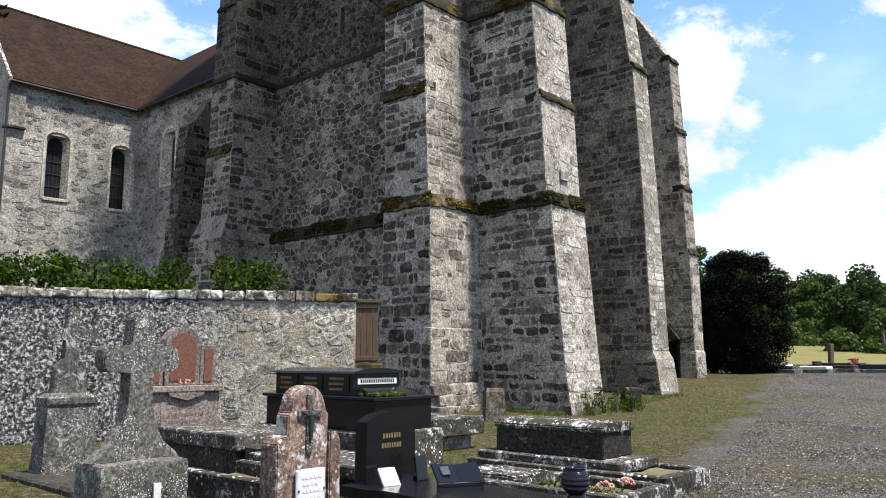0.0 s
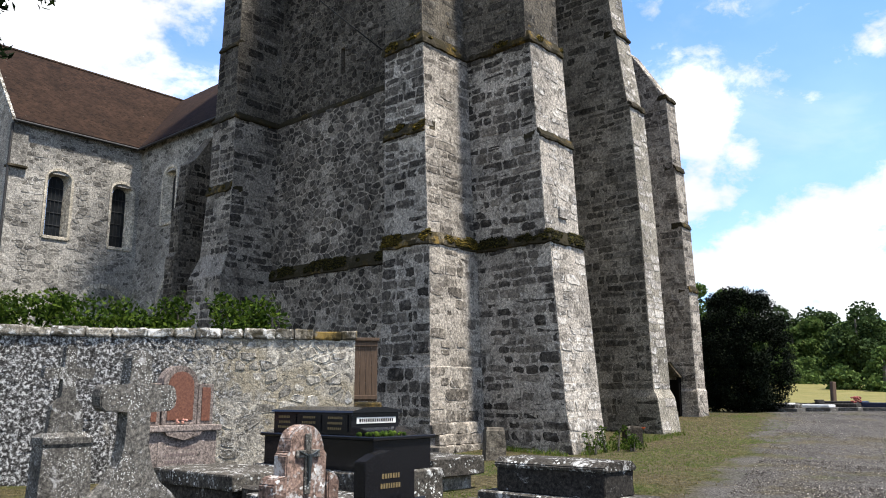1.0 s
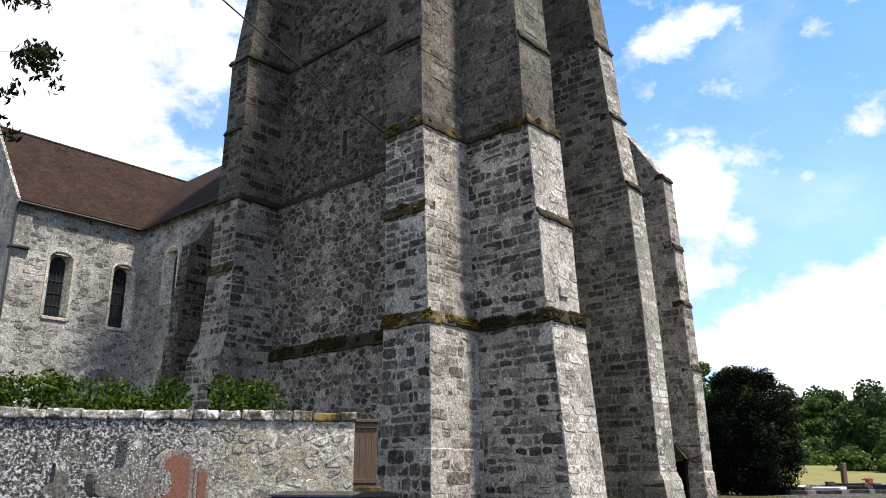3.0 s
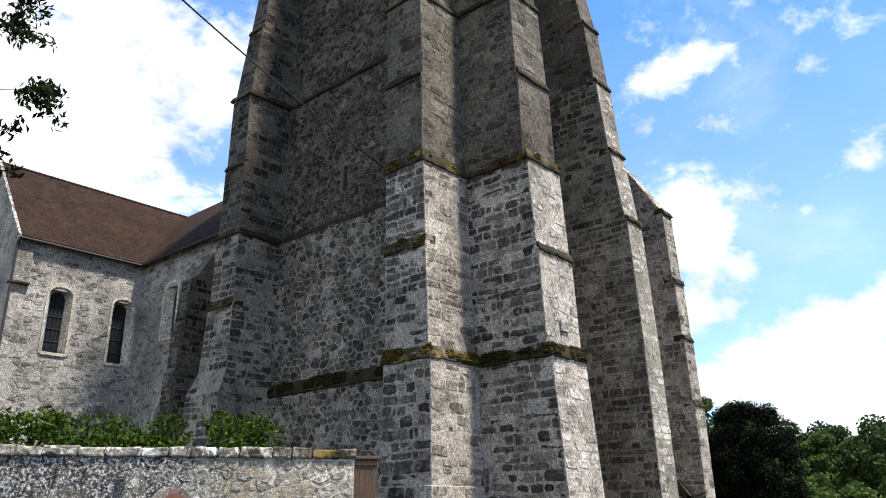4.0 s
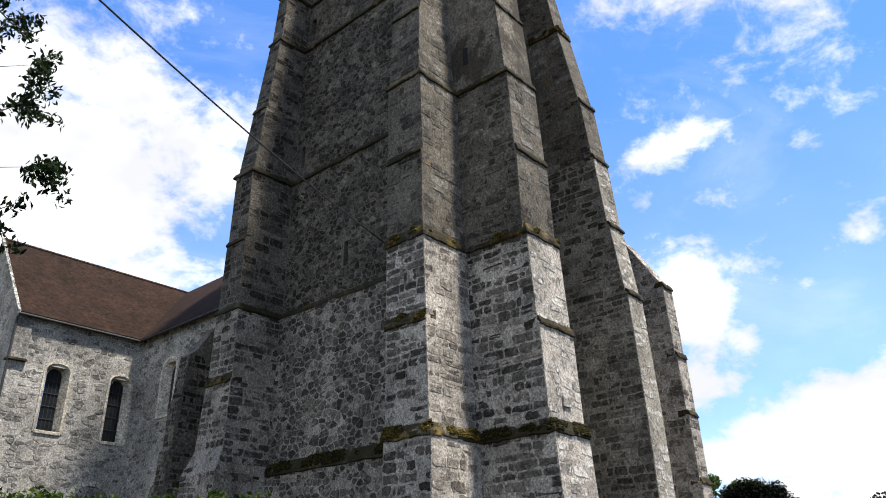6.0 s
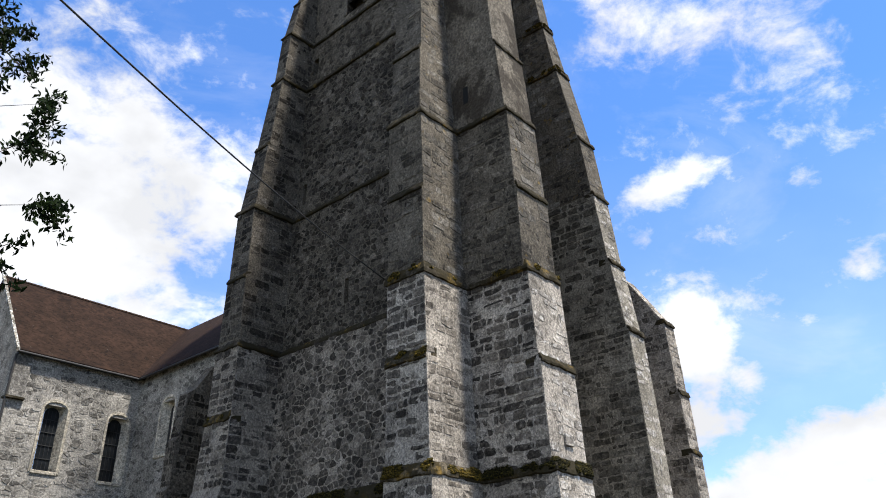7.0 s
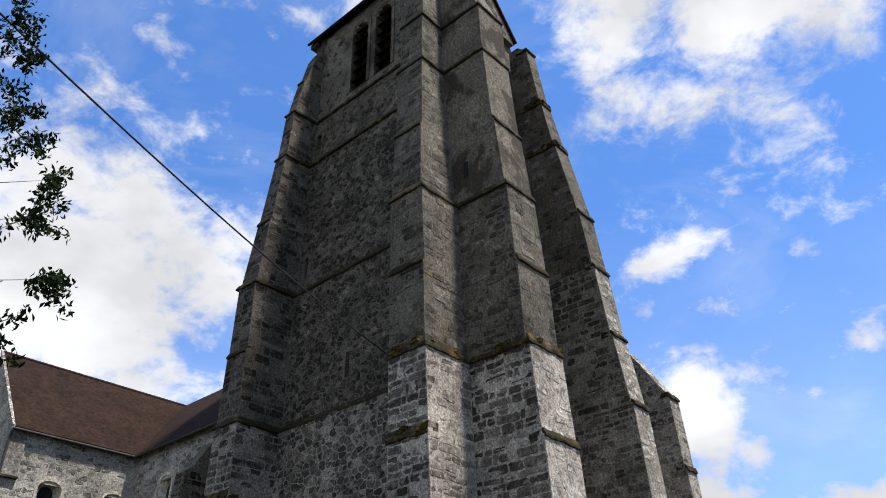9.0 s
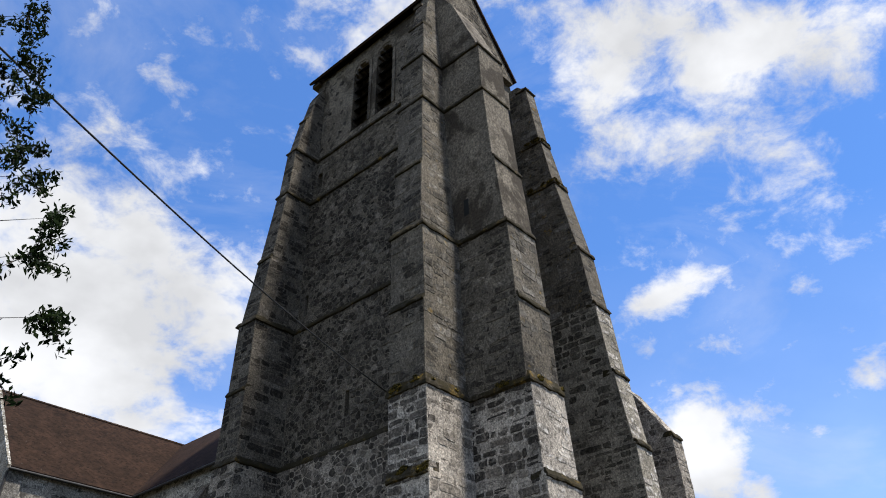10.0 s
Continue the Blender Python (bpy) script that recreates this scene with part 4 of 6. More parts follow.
mas.face((-1.5, 4.2, Z2), (-1.5, 9.6, Z2), (-2.2, 9.5, Z4), (-2.2, 3.8, Z4), 0.25, 0.4)
mas.face((-2.2, 3.8, Z4), (-2.2, 9.3, Z4), (-3.1, 9.3, ZE), (-3.1, 3.8, ZE), 0.24, 0.4)
mas.joined("stonework", M_STONE, core, above=Z2, upper=M_STONE_OLD)


def tiled_roof(name, parent, planes, label="", mat=None):
    """Roof planes (four corners each, eaves first) as thick slabs, with uv in metres."""
    bm = bmesh.new()
    uv = bm.loops.layers.uv.new("uv")
    for quad in planes:
        a, b, c, d = (Vector(p) for p in quad)
        n = (b - a).cross(d - a).normalized()
        ux = (b - a).normalized()
        uy = n.cross(ux)
        top = [bm.verts.new(p + n * 0.06) for p in (a, b, c, d)]
        low = [bm.verts.new(p - n * 0.06) for p in (a, b, c, d)]
        fs = [bm.faces.new(top), bm.faces.new(low[::-1])]
        fs += [bm.faces.new((low[i], low[(i + 1) % 4], top[(i + 1) % 4], top[i])) for i in range(4)]
        for f in fs:
            for lp in f.loops:
                lp[uv].uv = ((lp.vert.co - a).dot(ux), (lp.vert.co - a).dot(uy))
    me = bpy.data.meshes.new(name)
    bm.to_mesh(me)
    bm.free()
    me.materials.append(mat or M_TILE)
    return child(name, me, parent, label)


RIDGE_Y, RIDGE_Z = 6.15, 41.5
for ya in (2.05, 10.25):
    a, b = (-11.65, ya, ZE - 0.07), (-2.6, ya, ZE - 0.07)
    c, d = (-2.6, RIDGE_Y, RIDGE_Z), (-11.65, RIDGE_Y, RIDGE_Z)
    tiled_roof("roof", tower, [(a, b, c, d) if ya < RIDGE_Y else (b, a, d, c)], "dark tiled saddleback roof with projecting eaves")
for gx in (-2.75, -11.0):
    turned = Matrix(((0, -1, 0, gx), (1, 0, 0, 0), (0, 0, 1, 0), (0, 0, 0, 1)))
    g = part("gable_wall", prism([(2.25, ZE - 0.3), (10.05, ZE - 0.3), (10.05, ZE), (RIDGE_Y, RIDGE_Z - 0.14), (2.25, ZE)], 0, 0.6), M_PLASTER, tower, "weathered gable under the saddleback roof", at=turned)
    mas = Masonry()
    for k in range(14):
        za = ZE + 0.33 * k
        half = (RIDGE_Z - 0.35 - za) / 1.28 - 0.35
        if half > 0.4:
            mas.face((RIDGE_Y - half, 0, za), (RIDGE_Y + half, 0, za), (RIDGE_Y + half - 0.2, 0, za + 0.31), (RIDGE_Y - half + 0.2, 0, za + 0.31), 0.31, 0.45)
    mas.joined("stonework", M_STONE_BROWN, g)

# ---- nave and wing of the church ----
church = thing("church_nave", CHURCH, "pale rubble-stone church nave and wing with brown tiled roofs", "church")
NY, WX, EAVE = 2.6, -23.5, 14.8


def arch_window(parent, x, z0, z1, half, wall_matrix, frame_mat=M_ASHLAR):
    """A round-headed window in a wall whose outside faces -y; the wall's plane is y = 0."""
    pts_i = [(x + half, z0)] + [(x + half * math.cos(math.pi * i / 12), z1 - half + half * math.sin(math.pi * i / 12)) for i in range(13)] + [(x - half, z0)]
    b = half + 0.33
    pts_o = [(x + b, z0 - 0.12)] + [(x + b * math.cos(math.pi * i / 12), z1 - half + b * math.sin(math.pi * i / 12)) for i in range(13)] + [(x - b, z0 - 0.12)]
    bm = bmesh.new()
    ring = lambda pts, y: [bm.verts.new((px, y, pz)) for px, pz in pts]
    o0, o1, i1, i2 = ring(pts_o, 0.02), ring(pts_o, -0.05), ring([(x + (px - x) * (half + 0.2) / half, pz + (0.18 if pz > z0 + 0.1 else 0.02)) for px, pz in pts_i], -0.05), ring(pts_i, 0.42)
    for i in range(len(o0) - 1):
        bm.faces.new((o0[i], o0[i + 1], o1[i + 1], o1[i]))
        bm.faces.new((o1[i], o1[i + 1], i1[i + 1], i1[i]))
        bm.faces.new((i1[i], i1[i + 1], i2[i + 1], i2[i]))
    win = part("window", bm, frame_mat, parent, "round-headed leaded window with pale stone surround", at=wall_matrix)
    part("sill", boxes((x - half - 0.25, x + half + 0.25, -0.07, 0.42, z0 - 0.16, z0), bevel=0.02), frame_mat, win)
    g = bmesh.new()
    g.faces.new([g.verts.new((px, 0.4, pz)) for px, pz in pts_i])
    part("pane", g, M_GLASS, win)
    n = 5
    for k in range(1, n):
        zz = z0 + (z1 - z0) * k / n
        part("glazing_bar", boxes((x - half, x + half, 0.36, 0.395, zz - 0.012, zz + 0.012)), M_LEAD, win)
    for k in range(1, 4):
        xx = x - half + half * 2 * k / 4
        part("glazing_bar", boxes((xx - 0.006, xx + 0.006, 0.375, 0.395, z0, z1 - 0.15)), M_LEAD, win)


# wing wall: outside faces +x of the church; its own plane has x along the church's y
WING = Matrix(((0, -1, 0, WX), (1, 0, 0, 0), (0, 0, 1, 0), (0, 0, 0, 1)))
NAVE = Matrix.Translation((0, NY, 0))
w_lights = [(-1.55, 9.35, 12.45, 0.37), (1.68, 9.25, 12.45, 0.36)]
n_lights = [(-20.35, 10.3, 12.95, 0.42)]
core = part("wall", pierced_wall(-3.9, NY + 0.7, -0.5, EAVE, 0.0, 0.7, [(x - h - 0.18, x + h + 0.18, a, b) for x, a, b, h in w_lights]), M_MORTAR_PALE, church, at=WING)
mas = Masonry()
mas.rubble((-3.9, 0, 2.5), (NY, 0, 2.5), (NY, 0, EAVE), (-3.9, 0, EAVE), (0.34, 0.21), gap=0.022, proud=(-0.01, 0.022), skip=0.06,
         holes=[(x - h - 0.34 + 3.9, x + h + 0.34 + 3.9, a - 2.75, b - 2.15) for x, a, b, h in w_lights] + [(0.0, 0.75, 9.8, 12.4)])
mas.joined("stonework", M_RUBBLE, core)
part("quoin_pier", boxes((-3.95, -3.2, -0.12, 0.3, 12.5, EAVE - 0.05), bevel=0.02), M_RUBBLE, core)
part("weathering_course", boxes((-4.05, -3.15, -0.2, 0.3, 12.38, 12.5), bevel=0.02), M_DRIP, core)
core2 = part("wall", pierced_wall(WX, XA, -0.5, EAVE, 0.0, 0.7, [(x - h - 0.18, x + h + 0.18, a, b) for x, a, b, h in n_lights]), M_MORTAR_PALE, church, at=NAVE)
mas = Masonry()
mas.rubble((WX, 0, 2.5), (-15.0, 0, 2.5), (-15.0, 0, EAVE), (WX, 0, EAVE), (0.34, 0.21), gap=0.022, proud=(-0.01, 0.022), skip=0.06,
         holes=[(x - h - 0.34 - WX, x + h + 0.34 - WX, a - 2.75, b - 2.15) for x, a, b, h in n_lights])
mas.joined("stonework", M_RUBBLE, core2)
for x, a, b, h in w_lights:
    arch_window(church, x, a, b, h, WING)
for x, a, b, h in n_lights:
    arch_window(church, x, a, b, h, NAVE)


def relieving_arch(x, top, r, m):
    bm = bmesh.new()
    n = 11
    for i in range(n):
        t0, t1 = math.pi * (i + 0.06) / n, math.pi * (i + 0.94) / n
        ps = [(x + rr * math.cos(t), top - r + rr * math.sin(t)) for rr, t in ((r, t0), (r, t1), (r - 0.25, t1), (r - 0.25, t0))]
        a = [bm.verts.new((px, -0.05, pz)) for px, pz in ps]
        b = [bm.verts.new((px, 0.05, pz)) for px, pz in ps]
        bm.faces.new(a)
        for k in range(4):
            bm.faces.new((a[k], b[k], b[(k + 1) % 4], a[(k + 1) % 4]))
    part("blind_arch", bm, M_ASHLAR, church, "pale stone blind arch", at=m)


relieving_arch(1.05, 7.3, 1.35, WING)
relieving_arch(-19.6, 7.6, 1.4, NAVE)
# sloped nave buttress
core = part("buttress", prism([(2.7, 4.0), (0.9, 4.0), (0.95, 7.9), (1.1, 8.1), (1.1, 10.1), (1.25, 10.3), (1.4, 12.3), (1.75, 12.6), (2.65, 14.0)], 0, 0.75), M_STONE_OLD, church, "dark sloped nave buttress",
            at=Matrix(((0, -1, 0, -16.55), (1, 0, 0, 0), (0, 0, 1, 0), (0, 0, 0, 1))))
part("buttress_foot", boxes((-17.3, -16.5, 0.75, 2.65, -0.4, 4.0)), M_STONE_OLD, core, at=Matrix(((0, 1, 0, 0), (-1, 0, 0, -16.55), (0, 0, 1, 0), (0, 0, 0, 1))))
mas = Masonry()
mas.face((-16.55, 0.95, 3.0), (-16.55, 2.6, 3.0), (-16.55, 2.6, 12.4), (-16.55, 1.45, 12.4), 0.26, 0.42)
for ya, za, yb, zb in ((0.9, 4.0, 0.95, 7.9), (1.1, 8.1, 1.1, 10.1), (1.25, 10.3, 1.4, 12.3)):
    mas.face((-17.3, ya, za), (-16.55, ya, za), (-16.55, yb, zb), (-17.3, yb, zb), 0.26, 0.4)
mas.joined("stonework", M_STONE_OLD, church)
RX, RZ = -28.0, 20.0
for quad in (((WX + 0.25, -4.0, EAVE - 0.12), (WX + 0.25, NY + 0.6, EAVE - 0.12), (RX, 7.2, RZ), (RX, -4.0, RZ)),
             ((WX + 0.25, NY - 0.3, EAVE - 0.12), (XA + 0.2, NY - 0.3, EAVE - 0.12), (XA + 0.2, 7.2, RZ - 0.02), (RX, 7.2, RZ - 0.02)),
             ((2 * RX - WX, 7.2, EAVE), (2 * RX - WX, -4.0, EAVE), (RX, -4.0, RZ), (RX, 7.2, RZ))):
    tiled_roof("roof", church, [quad], "steep roof of old brown clay tiles")
ridge = bmesh.new()
for i in range(34):
    y = -3.95 + i * 0.335
    bmesh.ops.create_cone(ridge, cap_ends=True, segments=8, radius1=0.13, radius2=0.12, depth=0.325, matrix=Matrix.Translation((RX, y + 0.15, RZ + 0.02)) @ Matrix.Rotation(radians(90), 4, "X"))
part("ridge_tiles", ridge, M_TILE, church)
part("gable_wall", prism([(2 * RX - WX, -0.5), (WX - 0.02, -0.5), (WX - 0.02, EAVE), (RX, RZ - 0.1), (2 * RX - WX, EAVE)], -3.85, -3.2), M_MORTAR, church)
part("verge", prism([(WX + 0.3, EAVE - 0.2), (WX + 0.3, EAVE - 0.02), (RX, RZ + 0.12), (RX, RZ - 0.08)], -4.1, -3.95), M_COPING, church)


def pipe(name, pts, r, mat, parent, label="", seg=8):
    cu = bpy.data.curves.new(name, "CURVE")
    cu.dimensions, cu.bevel_depth, cu.bevel_resolution = "3D", r, 2
    s = cu.splines.new("POLY")
    s.points.add(len(pts) - 1)
    for p, q in zip(s.points, pts):
        p.co = (*q, 1)
    tmp = bpy.data.objects.new(name, cu)
    me = bpy.data.meshes.new_from_object(tmp)
    bpy.data.objects.remove(tmp)
    me.materials.clear()
    me.materials.append(mat)
    return child(name, me, parent, label) if parent else tagged(new(name, me), label)


pipe("gutter", [(WX + 0.3, -4.0, EAVE - 0.2), (WX + 0.3, NY - 0.35, EAVE - 0.2)], 0.07, M_ZINC, church)
pipe("gutter", [(WX + 0.3, NY - 0.36, EAVE - 0.2), (XA - 0.6, NY - 0.36, EAVE - 0.2)], 0.07, M_ZINC, church)
pipe("downpipe", [(WX + 0.12, -3.98, EAVE - 0.3), (WX + 0.1, -4.0, 12.7), (WX + 0.1, -4.05, 3.0)], 0.06, M_ZINC, church)

# ---- the lower building beyond the tower ----
annex = thing("church_aisle", CHURCH, "grey stone church aisle with stepped buttress beyond the tower", "church")
part("wall", rings_solid([(Z0, -14.0, -2.4, 11.5, 18.1), (14.5, -14.0, -2.4, 11.5, 18.1)]), M_MORTAR, annex)
tiled_roof("roof", annex, [((-2.2, 11.4, 14.4), (-2.2, 18.2, 14.4), (-8.0, 18.2, 20.5), (-8.0, 11.4, 20.5)), ((-13.8, 18.2, 14.4), (-13.8, 11.4, 14.4), (-8.0, 11.4, 20.5), (-8.0, 18.2, 20.5))], "brown clay tile roof")
rings = [(Z0, -2.5, 0.42, 17.15, 18.25), (1.9, -2.5, 0.36, 17.2, 18.2), (2.0, -2.5, 0.3, 17.25, 18.2), (6.45, -2.5, 0.22, 17.25, 18.2), (6.5, -2.5, 0.15, 17.25, 18.2), (9.5, -2.5, 0.05, 17.25, 18.2), (9.55, -2.5, -0.02, 17.25, 18.2),
         (12.3, -2.5, -0.12, 17.25, 18.2), (12.35, -2.5, -0.2, 17.25, 18.2), (15.9, -2.5, -0.38, 17.25, 18.2), (18.8, -2.5, -2.2, 17.25, 18.2)]
bt = part("buttress", rings_solid(rings), M_MORTAR, annex, "stepped grey buttress with pale quoins")
mas = Masonry()
stage_faces(mas, rings, course=0.28, width=0.5)
mas.joined("stonework", M_STONE_MIDTONE, bt)
for z, x in ((6.45, 0.2), (9.5, 0.03), (12.3, -0.14), (15.9, -0.38)):
    wall_course(bt, "weathering_course", z, x - 0.5, x, 17.25, 18.2, sides="r", high=0.3)
# built proud of the wall; the recess's shade is only its black colour
nd = part("niche", boxes((-1.25, -0.5, 17.18, 17.24, 0.6, 2.4), (-1.25, -1.15, 17.0, 17.24, 0.6, 2.6), (-0.5, -0.4, 17.0, 17.24, 0.6, 2.6), bevel=0.01), M_SHADED_WOOD, annex, "small niche with a wooden panel, its shade painted black")
part("hood", prism([(-1.4, 2.5), (-0.3, 2.5), (-0.85, 3.2)], 16.95, 17.24), M_DRIP, nd)

# ---- yard wall with coping and the gate beside it ----
WL, WR = Vector((-9.6, 14.75, 0)), Vector((-1.82, 16.5, 0))
wdir = (WR - WL).normalized()
YARD = Matrix(((wdir.x, -wdir.y, 0, WL.x), (wdir.y, wdir.x, 0, WL.y), (0, 0, 1, 0), (0, 0, 0, 1)))
WLEN = (WR - WL).length
yard = part("yard_wall", boxes((-14.0, WLEN, 0, 0.5, -0.4, 2.78)), M_YARDMORTAR, None, "old rubble yard wall with flaking lime render and coping stones")
yard.matrix_world = YARD
tagged(yard, category="wall", kind="structure")
mas = Masonry()
mas.rubble((3.4, 0, 0), (WLEN, 0, 0), (WLEN, 0, 2.76), (3.4, 0, 2.76), (0.27, 0.22), gap=0.045, proud=(-0.004, 0.014), skip=0.06)
mas.rubble((-2.0, 0, 0), (3.4, 0, 0), (3.4, 0, 2.76), (-2.0, 0, 2.76), (0.25, 0.2), gap=0.05, proud=(-0.01, 0.01), skip=0.2)
count = [0]


def take(mid):
    count[0] += 1
    return mid.x > 0.8 and count[0] % 2 == 0


mas.joined("stonework", M_YARDWALL, yard, take)
x = -14.0
while x < WLEN:
    w = rng.uniform(0.34, 0.66)
    w = min(w, WLEN + 0.05 - x)
    b = bmesh.new()
    box(b, 0, w - 0.02, -0.055, 0.6, 0, 0.2 + rng.uniform(-0.03, 0.02), bevel=0.035, seg=2)
    bmesh.ops.subdivide_edges(b, edges=[e for e in b.edges if e.calc_length() > 0.15], cuts=3)
    for v in b.verts:
        v.co += 0.028 * Vector((noise.noise(v.co * 4 + Vector((x, 0, 0))), noise.noise(v.co * 4 + Vector((x, 5, 0))), noise.noise(v.co * 4 + Vector((x, 9, 0)))))
    part("coping_stone", b, M_COPING_OCHRE if x > WLEN - 1.3 else M_COPING, yard, at=pose(x, 0, 2.775, rng.uniform(-1, 1), rng.uniform(-1.5, 1.5), rng.uniform(-1, 1)))
    x += w

gate = thing("yard_gate", pose(-1.97, 20.4, 0, 0, 0, 4), "closed brown weathered plank door over a mossy stone step", "door")
for i in range(4):
    part("plank", boxes((-0.3 + i * 0.15, -0.155 + i * 0.15, 0, 0.05, 1.52, 3.05), bevel=0.008), M_WOOD, gate)
for z in (1.56, 2.9):
    part("rail", boxes((-0.32, 0.3, -0.03, 0.0, z, z + 0.1), bevel=0.006), M_WOOD, gate)
part("head", boxes((-0.36, 0.34, -0.06, 0.12, 3.04, 3.12), bevel=0.01), M_WOOD, gate)
part("step", boxes((-1.2, 0.42, -0.15, 0.9, -0.3, 1.5), bevel=0.04), M_LEDGE, gate, "mossy stone step")

# ---- overhead cable ----
b = CHURCH @ Vector((-4.28, 2.24, 14.27))
near = Vector((-0.836, 1, 1.187)) * 9.0 + Vector((0, 0, 1.6))
pts = [near.lerp(b, u) - Vector((0, 0, 1.15 * u * (1 - u))) for u in [-0.3 + 1.3 * i / 20 for i in range(21)]]
cable = pipe("overhead_cable", pts, 0.022, M_CABLE, None, "black overhead cable fixed to the tower wall")
tagged(cable, category="cable")


# ---- plants ----
def leaf_mesh(name, centres, sizes, mat, seed=1, slim=0.55, droop=0.0, wide=None):
    """Many small folded leaves, one island each."""
    rs = np.random.RandomState(seed)
    c = np.asarray(centres, float)
    n = len(c)
    s = np.asarray(sizes, float).reshape(-1, 1) * np.ones((n, 1))
    d = rs.normal(size=(n, 3))
    d[:, 2] -= droop
    d /= np.linalg.norm(d, axis=1, keepdims=True)
    e = np.cross(d, rs.normal(size=(n, 3)))
    e /= np.linalg.norm(e, axis=1, keepdims=True) + 1e-9
    f = np.cross(d, e)
    p = np.stack([c - d * s * 0.5, c + e * s * slim * 0.5 + f * s * 0.12, c + d * s * 0.5, c - e * s * slim * 0.5 + f * s * 0.12], 1).reshape(-1, 3)
    me = bpy.data.meshes.new(name)
    me.vertices.add(4 * n)
    me.vertices.foreach_set("co", p.ravel())
    me.loops.add(4 * n)
    me.loops.foreach_set("vertex_index", np.arange(4 * n))
    me.polygons.add(n)
    me.polygons.foreach_set("loop_start", np.arange(0, 4 * n, 4))
    me.polygons.foreach_set("loop_total", np.full(n, 4))
    me.materials.append(mat)
    me.update(calc_edges=True)
    return me


def clump_points(clumps, per, seed, shell=0.5):
    """Points in ellipsoid clumps (x, y, z, rx, ry, rz), denser towards the outside."""
    rs = np.random.RandomState(seed)
    out = []
    for x, y, z, rx, ry, rz in clumps:
        v = rs.normal(size=(per, 3))
        v /= np.linalg.norm(v, axis=1, keepdims=True)
        v *= rs.uniform(shell, 1.08, size=(per, 1))
        out.append(np.array([x, y, z]) + v * np.array([rx, ry, rz]))
    return np.concatenate(out)


def limb(bm, a, b, ra, rb, n=7):
    a, b = Vector(a), Vector(b)
    m = Matrix.Translation((a + b) / 2) @ (b - a).to_track_quat("Z", "Y").to_matrix().to_4x4()
    bmesh.ops.create_cone(bm, cap_ends=True, segments=n, radius1=ra, radius2=rb, depth=(b - a).length, matrix=m)


def shrub(name, at, clumps, per, size, mat, label, category, seed, stems=6):
    t = thing(name, Matrix.Translation(at), label, category)
    child("leaves", leaf_mesh("leaves", clump_points(clumps, per, seed), np.random.RandomState(seed).uniform(0.7, 1.3, (len(clumps) * per,)) * size, mat, seed, droop=0.4), t)
    bm = bmesh.new()
    for i in range(stems):
        x, y, z, *_ = clumps[i % len(clumps)]
        limb(bm, (x * 0.6, y * 0.6, -0.2), (x, y, z), 0.04, 0.015, 5)
    part("stems", bm, M_BARK, t)
    return t


r2 = random.Random(3)
for k, (x, y, top, w) in enumerate(((-10.4, 17.6, 4.2, 1.3), (-9.0, 18.0, 4.15, 1.2), (-7.7, 17.9, 4.1, 1.2), (-6.7, 18.3, 4.15, 0.75), (-4.75, 19.0, 4.25, 0.75), (-11.8, 17.6, 4.2, 1.2))):
    cl = [(r2.uniform(-w, w), r2.uniform(-0.5, 0.5), top - 0.45 - r2.uniform(0.0, 1.5), 0.42, 0.42, 0.4) for _ in range(24)]
    shrub("shrub", (x, y, 0), cl, 130, 0.13, M_LEAF_SHRUB, "leafy green shrub growing behind the yard wall", "shrub", 20 + k)

yew = thing("yew_tree", Matrix.Translation((15.55, 41.5, 0.85)), "dense dark green yew tree at the gravel edge", "tree")
cl = []
for k in range(120):
    t, hgt = r2.uniform(0, 2 * math.pi), r2.uniform(0.05, 6.1)
    rad = 2.35 * math.sqrt(max(0.05, 1 - ((hgt - 2.8) / 3.7) ** 2))
    q = r2.uniform(0.75, 1.0)
    cl.append((rad * q * math.cos(t), rad * q * math.sin(t), hgt, 0.55, 0.55, 0.5))
cl += [(r2.uniform(-1.2, 1.2), r2.uniform(-1.2, 1.2), r2.uniform(0.6, 4.8), 0.7, 0.7, 0.7) for _ in range(30)]
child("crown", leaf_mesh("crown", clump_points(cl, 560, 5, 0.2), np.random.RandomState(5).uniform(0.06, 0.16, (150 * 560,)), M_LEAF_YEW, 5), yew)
bm = bmesh.new()
limb(bm, (0, 0, -0.4), (0, 0, 2.2), 0.22, 0.1)
part("trunk", bm, M_BARK, yew)


def woods(name, trees, per, size, mat, label, seed):
    cl = []
    r = random.Random(seed)
    for x, y, h, w in trees:
        z0 = ground_z(x, y)
        for _ in range(16):
            t, u = r.uniform(0, 6.283), r.uniform(0.12, 1.0)
            rad = w * (1 - 0.75 * (max(0, u - 0.35) / 0.65) ** 1.6) * r.uniform(0.3, 0.9)
            cl.append((x + rad * math.cos(t), y + rad * math.sin(t), z0 + h * u - 0.3 * w, w * 0.36, w * 0.36, w * 0.3))
    pts = clump_points(cl, per, seed, 0.6)
    ob = new(name, leaf_mesh(name, pts, np.random.RandomState(seed).uniform(0.6, 1.4, (len(pts),)) * size, mat, seed, slim=0.8))
    bm = bmesh.new()
    for x, y, h, w in trees:
        limb(bm, (x, y, ground_z(x, y) - 0.5), (x, y, ground_z(x, y) + h * 0.75), 0.3, 0.1, 5)
    t = part("trunks", bm, M_BARK, ob, kind="stuff")
    return tagged(ob, label, "woodland", kind="stuff")


